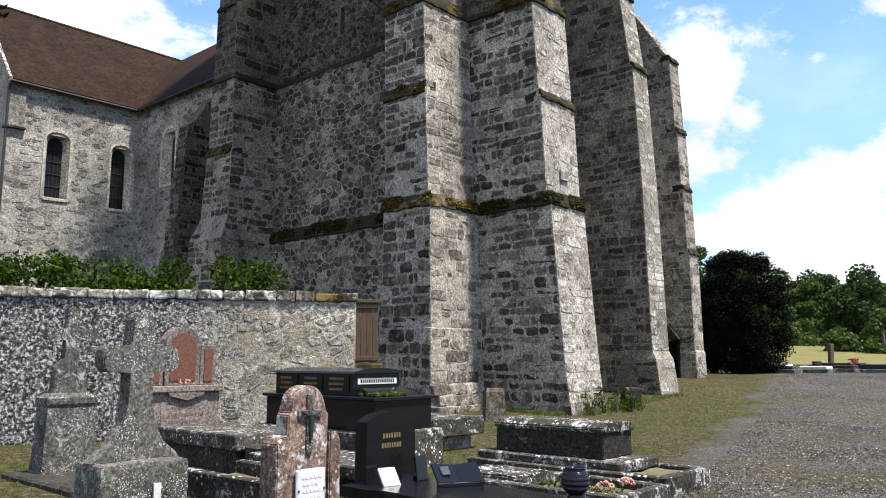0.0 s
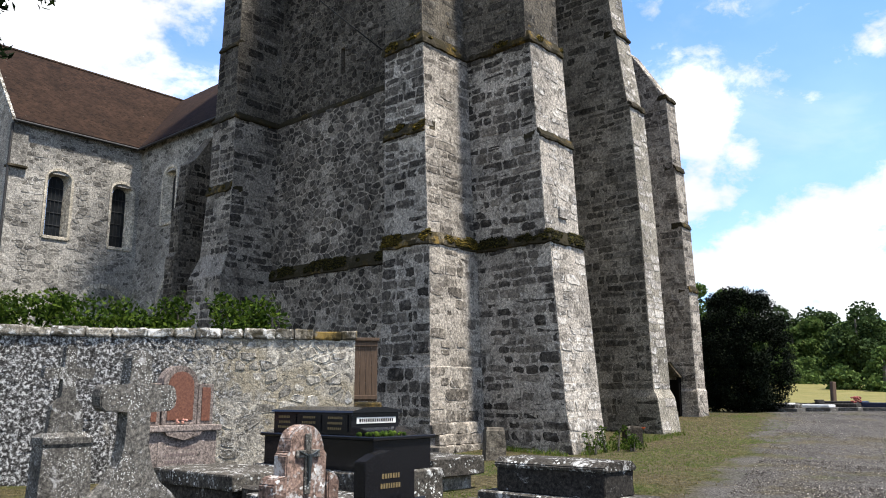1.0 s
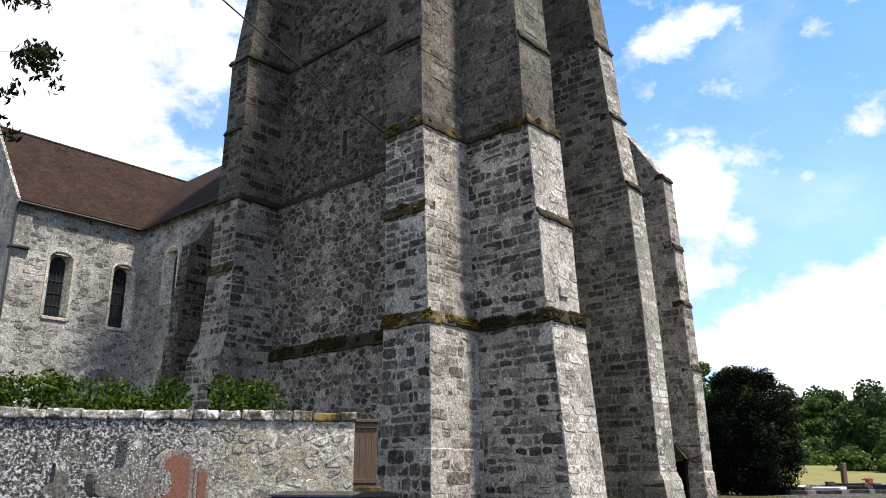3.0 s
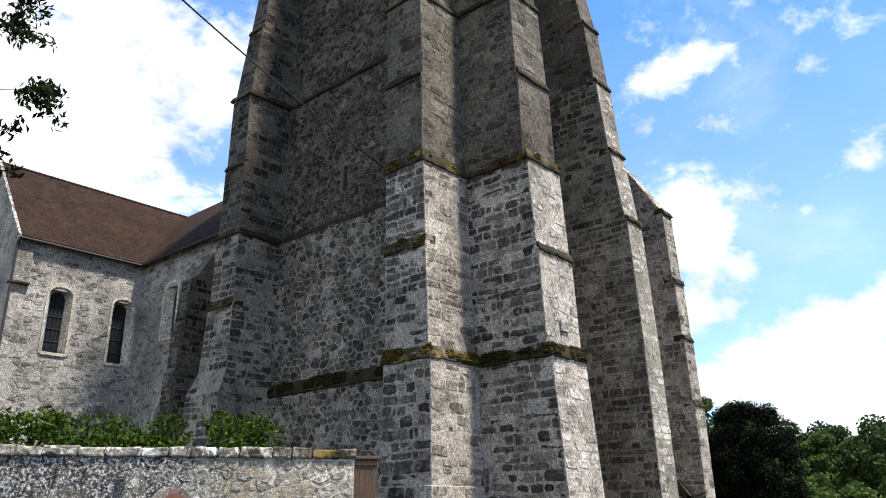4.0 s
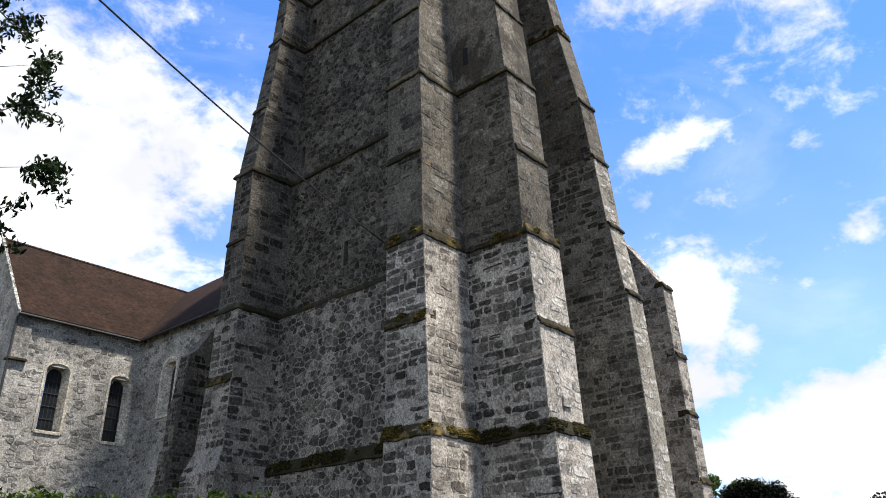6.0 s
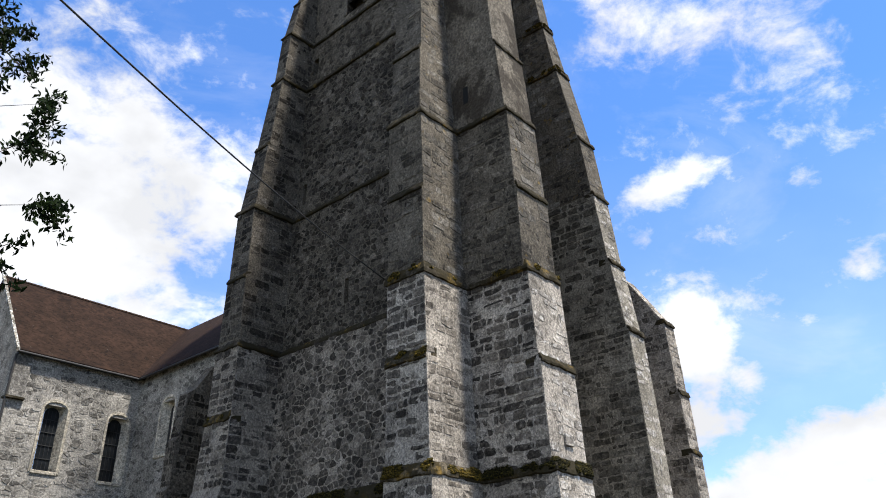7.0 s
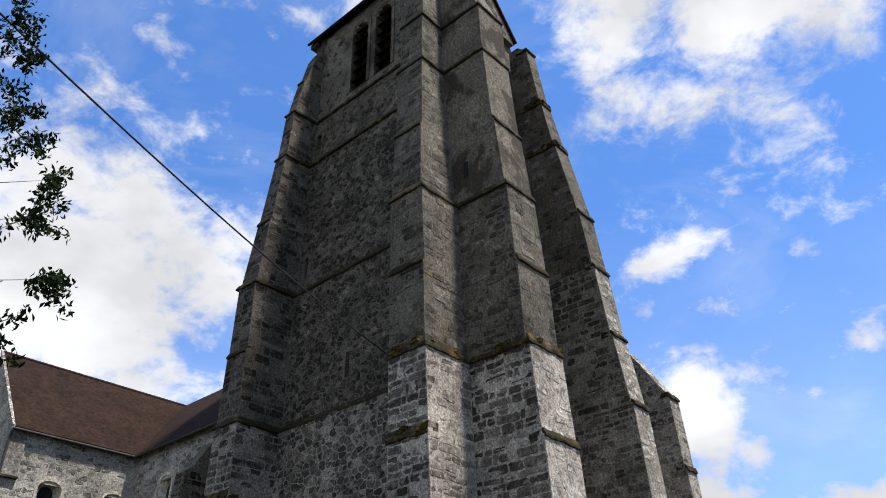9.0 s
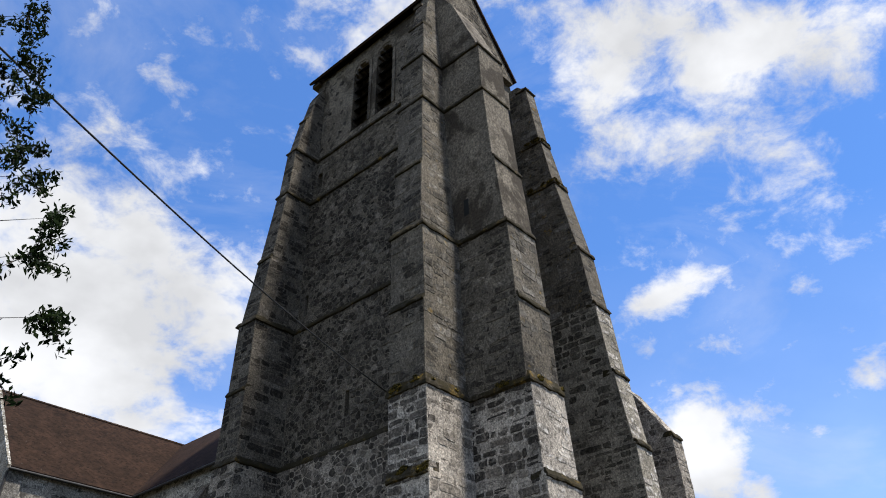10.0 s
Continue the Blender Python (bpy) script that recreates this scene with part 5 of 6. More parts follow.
def row(x0, x1, n, y, spread, h0, h1, w, seed):
    r = random.Random(seed)
    return [(x0 + (x1 - x0) * (i + r.uniform(-0.3, 0.3)) / max(1, n - 1), y + r.uniform(-spread, spread), r.uniform(h0, h1), w * r.uniform(0.8, 1.2)) for i in range(n)]


woods("far_wood", row(28, 62, 13, 108, 5, 8.0, 10.0, 4.0, 1) + row(20, 44, 9, 120, 4, 12, 13.5, 4.4, 2) + row(33, 43, 4, 112, 2, 12.5, 14.0, 3.6, 22), 330, 0.42, M_LEAF_WOOD, "mixed green woodland edge beyond the field", 31)
woods("far_wood", row(51, 100, 12, 100, 5, 9.5, 11.5, 4.6, 4) + row(24, 64, 12, 128, 3, 9.5, 12.0, 4.6, 6), 330, 0.42, M_LEAF_WOODDARK, "dark green woodland edge beyond the field", 33)
woods("field_hedge", row(40, 80, 24, 76, 3, 2.2, 4.4, 2.2, 8) + row(32, 48, 10, 96, 2, 2.5, 4.0, 2.4, 18), 80, 0.4, M_LEAF_WOOD, "rough green hedge along the dry field", 35)
woods("far_wood", row(-90, 14, 16, 120, 8, 10, 14, 5.0, 9), 60, 0.7, M_LEAF_WOODDARK, "dark green woodland edge beyond the field", 37)

cherry = thing("cherry_tree", Matrix.Translation((-8.5, 6.1, 0)), "overhanging tree with dark green drooping leaves", "tree")
bm = bmesh.new()
limb(bm, (0, 0, -0.3), (0.1, 0.1, 3.5), 0.24, 0.18, 10)
limb(bm, (0.1, 0.1, 3.45), (0.5, 0.2, 7.0), 0.18, 0.1, 8)
limb(bm, (0.5, 0.2, 6.95), (0.6, 0.2, 10.5), 0.1, 0.03, 8)
tips = []
cherry_r = random.Random(12)
for z0, (tx, ty, tz) in ((4.0, (4.4, 0.3, 4.9)), (4.4, (4.8, 0.3, 5.35)), (5.2, (4.4, 0.3, 6.1)), (5.6, (4.5, 0.3, 6.55)), (6.3, (4.0, 0.4, 7.2)), (6.8, (3.75, 0.4, 7.7)), (7.2, (3.7, 0.4, 8.5)), (7.8, (3.4, 0.5, 9.2)), (8.8, (3.2, 0.4, 9.9)), (6.0, (2.6, 0.6, 7.0)), (5.0, (2.8, 0.3, 5.8)), (4.2, (2.6, -0.4, 5.0)), (5.2, (-2.5, 1.5, 7.0)), (6.2, (-2.0, -2.0, 8.0)), (7.2, (0.5, -2.8, 9.0)), (6.6, (0.4, 2.6, 8.5))):
    s = Vector((0.1 + 0.08 * (z0 - 3), 0.15, z0))
    e = Vector((tx, ty, tz))
    last = s
    for i in range(1, 7):
        p = s.lerp(e, i / 6) + Vector((0, 0, 0.25 * math.sin(math.pi * i / 6))) + Vector([cherry_r.uniform(-0.05, 0.05) for _ in range(3)])
        limb(bm, last, p, 0.045 * (1.15 - i / 6), 0.045 * (1.02 - i / 6), 5)
        if i > 2:
            for _ in range(7):
                q = p + Vector((cherry_r.uniform(-0.15, 0.3), cherry_r.uniform(-0.3, 0.3), cherry_r.uniform(-0.35, 0.12)))
                limb(bm, p, q, 0.008, 0.003, 4)
                tips.append((*((p + q) / 2), 0.14, 0.14, 0.1))
                tips.append((*q, 0.1, 0.1, 0.1))
        last = p
part("trunk", bm, M_BARK, cherry)
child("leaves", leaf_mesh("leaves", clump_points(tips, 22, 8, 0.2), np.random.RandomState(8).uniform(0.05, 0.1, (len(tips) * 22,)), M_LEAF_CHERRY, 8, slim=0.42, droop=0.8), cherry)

# ---- graves: all face the sunny side, like the tower's long side ----
def grave_at(x, y, z=None, turn=0.0):
    m = Matrix(((EY.x, -EX.x, 0, x), (EY.y, -EX.y, 0, y), (0, 0, 1, ground_z(x, y) if z is None else z), (0, 0, 0, 1)))
    return m @ Matrix.Rotation(radians(turn), 4, "Z")


M_GRANITE_GREY = stone_mat("lichened_grey_stone", [(0.0, (0.06831, 0.0659, 0.06028)), (1.0, (0.1045, 0.1005, 0.09165))], lichen=(0.3376, 0.3296, 0.3094), lichen_lo=0.56, spots=42.0, grain=22.0, bump=0.012)
M_CONCRETE = stone_mat("lichened_concrete", [(0.0, (0.036, 0.03312, 0.0288)), (1.0, (0.0756, 0.07056, 0.0612))], lichen=(0.396, 0.3888, 0.36), lichen_lo=0.54, grain=18.0, spots=15.0, bump=0.015)
M_SLABDARK = stone_mat("blackened_slab", [(0.0, (0.024, 0.0224, 0.02)), (1.0, (0.048, 0.0448, 0.04))], lichen=(0.4, 0.4, 0.384), lichen_lo=0.6, grain=18.0, bump=0.012)
M_PINK = stone_mat("pink_sandstone", [(0.0, (0.125, 0.083, 0.067)), (1.0, (0.18, 0.128, 0.106))], lichen=(0.42, 0.41, 0.385), lichen_lo=0.535, grain=20.0, spots=16.0, bump=0.008)
M_PINKGREY = stone_mat("pinkish_granite", [(0.0, (0.13, 0.108, 0.098)), (1.0, (0.19, 0.163, 0.15))], lichen=(0.45, 0.43, 0.4), lichen_lo=0.64, grain=24.0, bump=0.006)
M_RED = plain_mat("polished_red_granite", (0.06, 0.024, 0.014), (0.17, 0.074, 0.046), 30.0, 0.45, bump=0.001, spec=0.25)
M_BLACK = plain_mat("polished_black_granite", (0.004, 0.004, 0.005), (0.011, 0.011, 0.012), 60.0, 0.16, bump=0.0005, spec=0.25)
M_GOLD = plain_mat("worn_gilding", (0.12, 0.085, 0.035), (0.25, 0.18, 0.08), 30.0, 0.5, 0.4)
M_WHITE = plain_mat("white_marble", (0.42, 0.42, 0.41), (0.62, 0.62, 0.61), 12.0, 0.5)
M_INK = plain_mat("faded_grey_letters", (0.45, 0.45, 0.45), (0.55, 0.55, 0.55), 20.0, 0.7)
M_FAINT = plain_mat("faint_cut_letters", (0.1, 0.075, 0.068), (0.14, 0.105, 0.095), 20.0, 0.8)
M_CREAM = plain_mat("cream_letters", (0.55, 0.53, 0.48), (0.7, 0.68, 0.62), 20.0, 0.6)
M_BRONZE = plain_mat("dark_bronze", (0.03, 0.035, 0.035), (0.07, 0.08, 0.08), 25.0, 0.4, 0.6)
M_PETAL = plain_mat("faded_pink_petals", (0.3, 0.12, 0.09), (0.45, 0.24, 0.17), 20.0, 0.7)
M_PETALRED = plain_mat("red_petals", (0.16, 0.02, 0.018), (0.26, 0.05, 0.04), 20.0, 0.7)
M_BLUE = plain_mat("dark_blue_granite", (0.01, 0.013, 0.03), (0.02, 0.026, 0.05), 30.0, 0.2)
M_SOIL = plain_mat("dry_soil_and_moss", (0.05, 0.045, 0.025), (0.14, 0.12, 0.06), 14.0, 0.95, bump=0.03)


def rough_up(bm, amount=0.012, scale=5.0, cuts=3, longest=0.18):
    bmesh.ops.subdivide_edges(bm, edges=[e for e in bm.edges if e.calc_length() > longest], cuts=cuts, use_grid_fill=True)
    for v in bm.verts:
        p = v.co * scale
        v.co += amount * Vector((noise.noise(p), noise.noise(p + Vector((7, 0, 0))), noise.noise(p + Vector((0, 7, 0)))))
    return bm


def bars(parent, rows, x, y, z, w, step, h, mat, seed=1, size=1.0):
    """Lines of writing that cannot be read or name people, as plain bars on a face towards -y."""
    r = random.Random(seed)
    for i in range(rows):
        bm = bmesh.new()
        q = -w / 2 * r.uniform(0.75, 1.0)
        end = -q
        while q < end - 0.02:
            k = min(r.uniform(0.022, 0.036) * size, end - q)
            box(bm, x + q, x + q + k, y - 0.004, y, z - i * step - h, z - i * step)
            q += k + 0.016 * size
        part("lettering", bm, mat, parent)


# tall stone cross
t = thing("stone_cross", grave_at(-3.34, 8.72, 0), "tall lichen-spotted grey stone cross on a flared foot", "grave cross")
out = [(-0.5, 0.52), (-0.46, 0.56), (-0.28, 0.7), (-0.18, 0.88), (-0.135, 1.1), (-0.12, 1.46), (-0.37, 1.46), (-0.42, 1.5), (-0.44, 1.6), (-0.42, 1.7), (-0.37, 1.74), (-0.12, 1.74), (-0.115, 2.04), (-0.09, 2.09), (0, 2.12)]
out += [(-a, b) for a, b in out[-2::-1]]
part("cross", rough_up(prism(out, -0.11, 0.11, bevel=0.012), 0.008, 6.0, 2), M_GRANITE_GREY, t)
part("pedestal", rough_up(box(bmesh.new(), -0.5, 0.5, -0.3, 0.28, -0.1, 0.53, bevel=0.05, seg=2), 0.02), M_GRANITE_GREY, t)
part("plate", boxes((0.08, 0.16, -0.335, -0.31, 0.0, 0.3)), M_WHITE, t)
# second, slimmer cross
t = thing("stone_cross", grave_at(-5.16, 11.0, 0), "weathered grey stone cross on a tall tapered pedestal", "grave cross")
part("cross", rough_up(prism([(-0.24, 1.1), (-0.2, 1.5), (-0.09, 1.62), (-0.075, 1.86), (-0.34, 1.87), (-0.34, 2.0), (-0.075, 2.01), (-0.075, 2.3), (0.075, 2.3), (0.075, 2.01), (0.34, 2.0), (0.34, 1.87), (0.075, 1.86), (0.09, 1.62), (0.2, 1.5), (0.24, 1.1)], -0.07, 0.07, bevel=0.01), 0.008, 6.0, 2), M_GRANITE_GREY, t)
bm = rings_solid([(0.1, -0.36, 0.36, -0.2, 0.2), (0.95, -0.32, 0.32, -0.18, 0.18), (1.0, -0.34, 0.34, -0.2, 0.2), (1.08, -0.34, 0.34, -0.2, 0.2), (1.14, -0.26, 0.26, -0.14, 0.14)])
part("pedestal", rough_up(bm, 0.012), M_GRANITE_GREY, t)
part("base_slab", rough_up(box(bmesh.new(), -0.62, 0.7, -1.7, 0.45, -0.2, 0.1, bevel=0.03), 0.02), M_SLABDARK, t)

# red granite memorial and its slab
t = thing("red_memorial", grave_at(-4.47, 13.5, 0), "pinkish granite memorial with polished red arched panels", "gravestone")
part("base", box(bmesh.new(), -0.66, 0.66, -0.22, 0.22, -0.2, 1.06, bevel=0.012, seg=2), M_PINKGREY, t)
part("shelf", box(bmesh.new(), -0.7, 0.7, -0.3, 0.26, 1.06, 1.16, bevel=0.015, seg=2), M_PINKGREY, t)
part("bracket", prism([(-0.34, 1.06), (0.34, 1.06), (0.3, 1.0), (0.0, 0.92), (-0.3, 1.0)], -0.29, -0.22), M_PINKGREY, t)
arch = lambda w, z0, z1, r: [(-w, z0), (w, z0), (w, z1)] + [(w * math.cos(a), z1 + r * math.sin(a)) for a in [math.pi * i / 10 for i in range(1, 10)]] + [(-w, z1)]
pan = part("arched_panel", prism(arch(0.32, 1.16, 1.82, 0.32), -0.12, 0.12, bevel=0.01), M_PINKGREY, t)
part("inlay", prism(arch(0.235, 1.24, 1.8, 0.24), -0.135, -0.11), M_RED, pan)
for s in (-1, 1):
    w = part("side_panel", boxes((0.49 * s - 0.15, 0.49 * s + 0.15, -0.1, 0.13, 1.16, 1.84), bevel=0.01), M_PINKGREY, t)
    part("inlay", boxes((0.49 * s - 0.08, 0.49 * s + 0.08, -0.115, -0.09, 1.22, 1.78)), M_RED, w)
part("tablet", boxes((-0.42, 0.42, -0.232, -0.215, 0.25, 0.9), bevel=0.004), M_PINKGREY, t, "pale pink inscribed tablet")
bars(t, 5, 0.0, -0.232, 0.82, 0.66, 0.11, 0.04, M_FAINT, 3)
r3 = random.Random(4)
bm = bmesh.new()
for i in range(14):
    bmesh.ops.create_icosphere(bm, subdivisions=1, radius=r3.uniform(0.012, 0.026), matrix=Matrix.Translation((r3.uniform(-0.12, 0.12), -0.22, 1.18 + r3.uniform(0, 0.07))))
fl = part("flower_spray", bm, M_PETAL, t)
fl.parent = None
fl.matrix_world = t.matrix_world.copy()
tagged(fl, "small spray of faded pink flowers on the memorial shelf", "flowers")
t = thing("tomb_slab", grave_at(-3.3, 12.35, 0), "dark raised tomb slab with a lichen-white top", "tomb")
part("slab", rough_up(box(bmesh.new(), -0.62, 0.62, -1.15, 1.0, 0.34, 0.56, bevel=0.03, seg=2), 0.02), M_CONCRETE, t)
part("chest", rough_up(box(bmesh.new(), -0.55, 0.55, -1.05, 0.95, -0.2, 0.34, bevel=0.01), 0.01), M_SLABDARK, t)
part("foot_block", rough_up(box(bmesh.new(), -0.5, 0.5, -1.8, -1.16, -0.2, 0.42, bevel=0.03), 0.02), M_SLABDARK, t)

# lichened headstone with a small cross and a white plaque
t = thing("headstone", grave_at(-1.35, 7.72, 0), "pink lichened headstone with crucifix and white plaque", "gravestone")
out = [(-0.24, 0.0), (0.24, 0.0), (0.24, 1.08), (0.19, 1.1), (0.19, 1.16)] + [(0.19 * math.cos(a), 1.16 + 0.19 * math.sin(a)) for a in [math.pi * i / 10 for i in range(1, 10)]] + [(-0.19, 1.16), (-0.19, 1.1), (-0.24, 1.08)]
part("stone", rough_up(prism(out, -0.1, 0.1, bevel=0.012), 0.008, 7.0, 2), M_PINK, t)
for s in (-1, 1):
    part("shoulder", rough_up(prism([(0.24 * s, -0.1), (0.38 * s, -0.1), (0.38 * s, 0.82), (0.34 * s, 0.88), (0.24 * s, 0.9)][::s], -0.13, 0.13, bevel=0.012), 0.008, 7.0, 2), M_PINK, t)
part("base", rough_up(box(bmesh.new(), -0.55, 0.55, -0.3, 0.3, -0.2, 0.1, bevel=0.03), 0.015), M_CONCRETE, t)
cr = part("crucifix", boxes((-0.035, 0.035, -0.125, -0.1, 0.72, 1.27), (-0.14, 0.14, -0.125, -0.1, 1.05, 1.12), bevel=0.006), M_GRANITE_GREY, t)
bm = bmesh.new()
limb(bm, (0, -0.14, 0.84), (0, -0.14, 1.08), 0.014, 0.026, 8)
limb(bm, (0, -0.14, 1.06), (-0.11, -0.135, 1.11), 0.012, 0.008, 6)
limb(bm, (0, -0.14, 1.06), (0.11, -0.135, 1.11), 0.012, 0.008, 6)
part("figure", bm, M_BRONZE, cr, "plain dark bronze relief")
pq = part("plaque", boxes((-0.17, 0.17, -0.16, -0.12, 0.2, 0.58), bevel=0.012), M_WHITE, t, "white enamel plaque with faded writing")
bars(pq, 5, 0, -0.16, 0.52, 0.26, 0.062, 0.026, M_INK, 5)
for s in (-1, 1):
    part("screw", boxes((0.15 * s - 0.008, 0.15 * s + 0.008, -0.168, -0.158, 0.38, 0.4)), M_IRON, pq)

# tall polished black tomb
t = thing("black_tomb", grave_at(-1.66, 12.95, 0), "tall polished black granite tomb with side tablets", "tomb")
part("plinth", rough_up(box(bmesh.new(), -0.72, 0.72, -1.6, 1.3, -0.3, 0.55, bevel=0.02), 0.012), M_CONCRETE, t, "lichened grey concrete plinth")
part("chest", boxes((-0.6, 0.6, -1.45, 1.15, 0.55, 1.0), bevel=0.01), M_BLACK, t)
part("ledge", boxes((-0.66, 0.66, -1.5, 1.2, 1.0, 1.05), bevel=0.01), M_BLACK, t)
part("upper_block", boxes((-0.5, 0.5, -0.85, 1.05, 1.05, 1.38), bevel=0.008), M_BLACK, t)
part("lid", prism([(-0.53, 1.38), (0.53, 1.38), (0.5, 1.41), (0.2, 1.46), (-0.2, 1.46), (-0.5, 1.41)], -0.9, 1.1), M_BLACK, t)
part("sloped_tablet", prism([(-0.45, 0.0), (0.45, 0.0), (0.45, 0.1), (-0.45, 0.1)], -0.45, 0.0, bevel=0.008), M_BLACK, t, at=pose(0, -0.95, 1.07, 18))
nm = part("name_band", boxes((-0.4, 0.42, -0.862, -0.85, 1.22, 1.31)), M_CREAM, t, "cream name band")
bars(nm, 1, 0.01, -0.862, 1.29, 0.76, 0.1, 0.05, M_BLACK, 6)
SIDE = Matrix(((0, 1, 0, 0), (-1, 0, 0, 0), (0, 0, 1, 0), (0, 0, 0, 1)))
for k in range(3):
    pl = part("side_tablet", boxes((-1.02 + k * 0.62, -0.46 + k * 0.62, -0.515, -0.5, 1.1, 1.35)), M_BLACK, t, at=SIDE)
    bars(pl, 3, -0.74 + k * 0.62, -0.515, 1.32, 0.38, 0.08, 0.035, M_GOLD, 7 + k)
moss = bmesh.new()
for i in range(90):
    bmesh.ops.create_icosphere(moss, subdivisions=1, radius=r3.uniform(0.015, 0.045), matrix=Matrix.Translation((r3.uniform(-0.5, 0.1), r3.uniform(-1.4, -0.95), 1.06 + r3.uniform(0, 0.03))))
ms = part("moss_cushion", moss, M_LEAF_SHRUB, t, "bright green moss cushion")

# sarcophagus on a stepped base
t = thing("sarcophagus", grave_at(1.68, 11.0, 0), "dark lichened stone sarcophagus on a stepped base", "tomb")
part("lid", rough_up(prism([(-0.38, 0.66), (0.38, 0.66), (0.4, 0.72), (0.3, 0.79), (-0.3, 0.79), (-0.4, 0.72)], -0.82, 0.95, bevel=0.015), 0.02), M_CONCRETE, t)
part("body", rough_up(box(bmesh.new(), -0.37, 0.37, -0.79, 0.92, 0.34, 0.67, bevel=0.015), 0.012), M_SLABDARK, t)
part("step", rough_up(box(bmesh.new(), -0.52, 0.52, -1.1, 1.15, 0.2, 0.34, bevel=0.02), 0.015), M_CONCRETE, t)
for s, (x0, x1, y0, y1) in enumerate(((-0.62, -0.48, -1.75, 1.25), (0.48, 0.62, -1.75, 1.25), (-0.48, 0.48, -1.75, -1.6))):
    part("kerb", rough_up(box(bmesh.new(), x0, x1, y0, y1, -0.2, 0.24, bevel=0.015), 0.012), M_CONCRETE, t)
part("soil", rough_up(box(bmesh.new(), -0.48, 0.48, -1.6, -1.1, -0.2, 0.19), 0.03), M_SOIL, t)
# low kerbed grave between
t = thing("kerbed_grave", grave_at(1.1, 9.3, 0), "low kerbed grave with pale lichened edges and moss", "grave")
for x0, x1, y0, y1 in ((-0.55, -0.42, -1.35, 1.0), (0.42, 0.55, -1.35, 1.0), (-0.42, 0.42, -1.35, -1.22), (-0.42, 0.42, 0.6, 1.0)):
    part("kerb", rough_up(box(bmesh.new(), x0, x1, y0, y1, -0.2, 0.26, bevel=0.015), 0.012), M_CONCRETE, t)
part("soil", rough_up(box(bmesh.new(), -0.42, 0.42, -1.22, 0.6, -0.2, 0.15), 0.05), M_SOIL, t)
part("slab", rough_up(prism([(-0.42, 0.16), (0.42, 0.16), (0.42, 0.24), (0.1, 0.33), (-0.42, 0.3)], 0.0, 0.85, bevel=0.02), 0.02), M_CONCRETE, t)
for cx, cy in ((-0.15, -0.95), (0.22, -1.0)):
    bm = bmesh.new()
    for i in range(26):
        a, b = r3.uniform(0, 6.28), r3.uniform(0, 1.2)
        bmesh.ops.create_icosphere(bm, subdivisions=1, radius=r3.uniform(0.012, 0.024), matrix=Matrix.Translation((cx + 0.1 * math.cos(a) * math.sin(b), cy + 0.1 * math.sin(a) * math.sin(b), 0.22 + 0.1 * math.cos(b))))
    fl = part("dried_flowers", bm, M_PETAL, None, "bunch of dried orange-pink flowers on the soil")
    fl.matrix_world = t.matrix_world.copy()
    tagged(fl, category="flowers")
pc = [(r3.uniform(-0.4, 0.4), r3.uniform(-1.0, 0.2), 0.16, 0.12, 0.12, 0.08) for _ in range(16)]
wd = new("weeds", leaf_mesh("weeds", clump_points(pc, 50, 3), np.full(800, 0.05), M_LEAF_SHRUB, 3))
wd.matrix_world = t.matrix_world.copy()
tagged(wd, "small green weeds growing inside the kerbs", "weeds", kind="stuff")
bm = bmesh.new()
for i in range(40):
    bmesh.ops.create_icosphere(bm, subdivisions=1, radius=r3.uniform(0.015, 0.035), matrix=Matrix.Translation((r3.uniform(-0.4, 0.4), r3.uniform(-1.2, -1.0), 0.16)))
pb = part("pebbles", bm, M_WHITE, None, "white pebbles on the grave soil")
pb.matrix_world = t.matrix_world.copy()
tagged(pb, category="pebbles", kind="stuff")

# polished black grave: headstone, slab, and what lies on it
g = grave_at(-0.6, 8.65, 0)
t = thing("black_headstone", g, "polished black granite headstone with gilt lettering and slab", "gravestone")
out = [(-0.37, 0.3), (0.37, 0.3), (0.37, 0.95), (0.2, 1.02), (0, 1.05), (-0.2, 1.02), (-0.37, 0.95)]
part("stone", prism(out, -0.07, 0.1, bevel=0.008), M_BLACK, t)
bars(t, 1, 0.0, -0.071, 0.82, 0.3, 0.1, 0.05, M_GOLD, 11, 0.85)
bars(t, 1, 0.0, -0.071, 0.72, 0.34, 0.1, 0.05, M_GOLD, 12, 0.85)
part("slab", boxes((-0.5, 0.5, -2.35, 0.15, 0.2, 0.32), bevel=0.012, seg=2), M_BLACK, t)
part("base", boxes((-0.46, 0.46, -2.3, 0.1, -0.2, 0.2), bevel=0.01), M_SLABDARK, t)


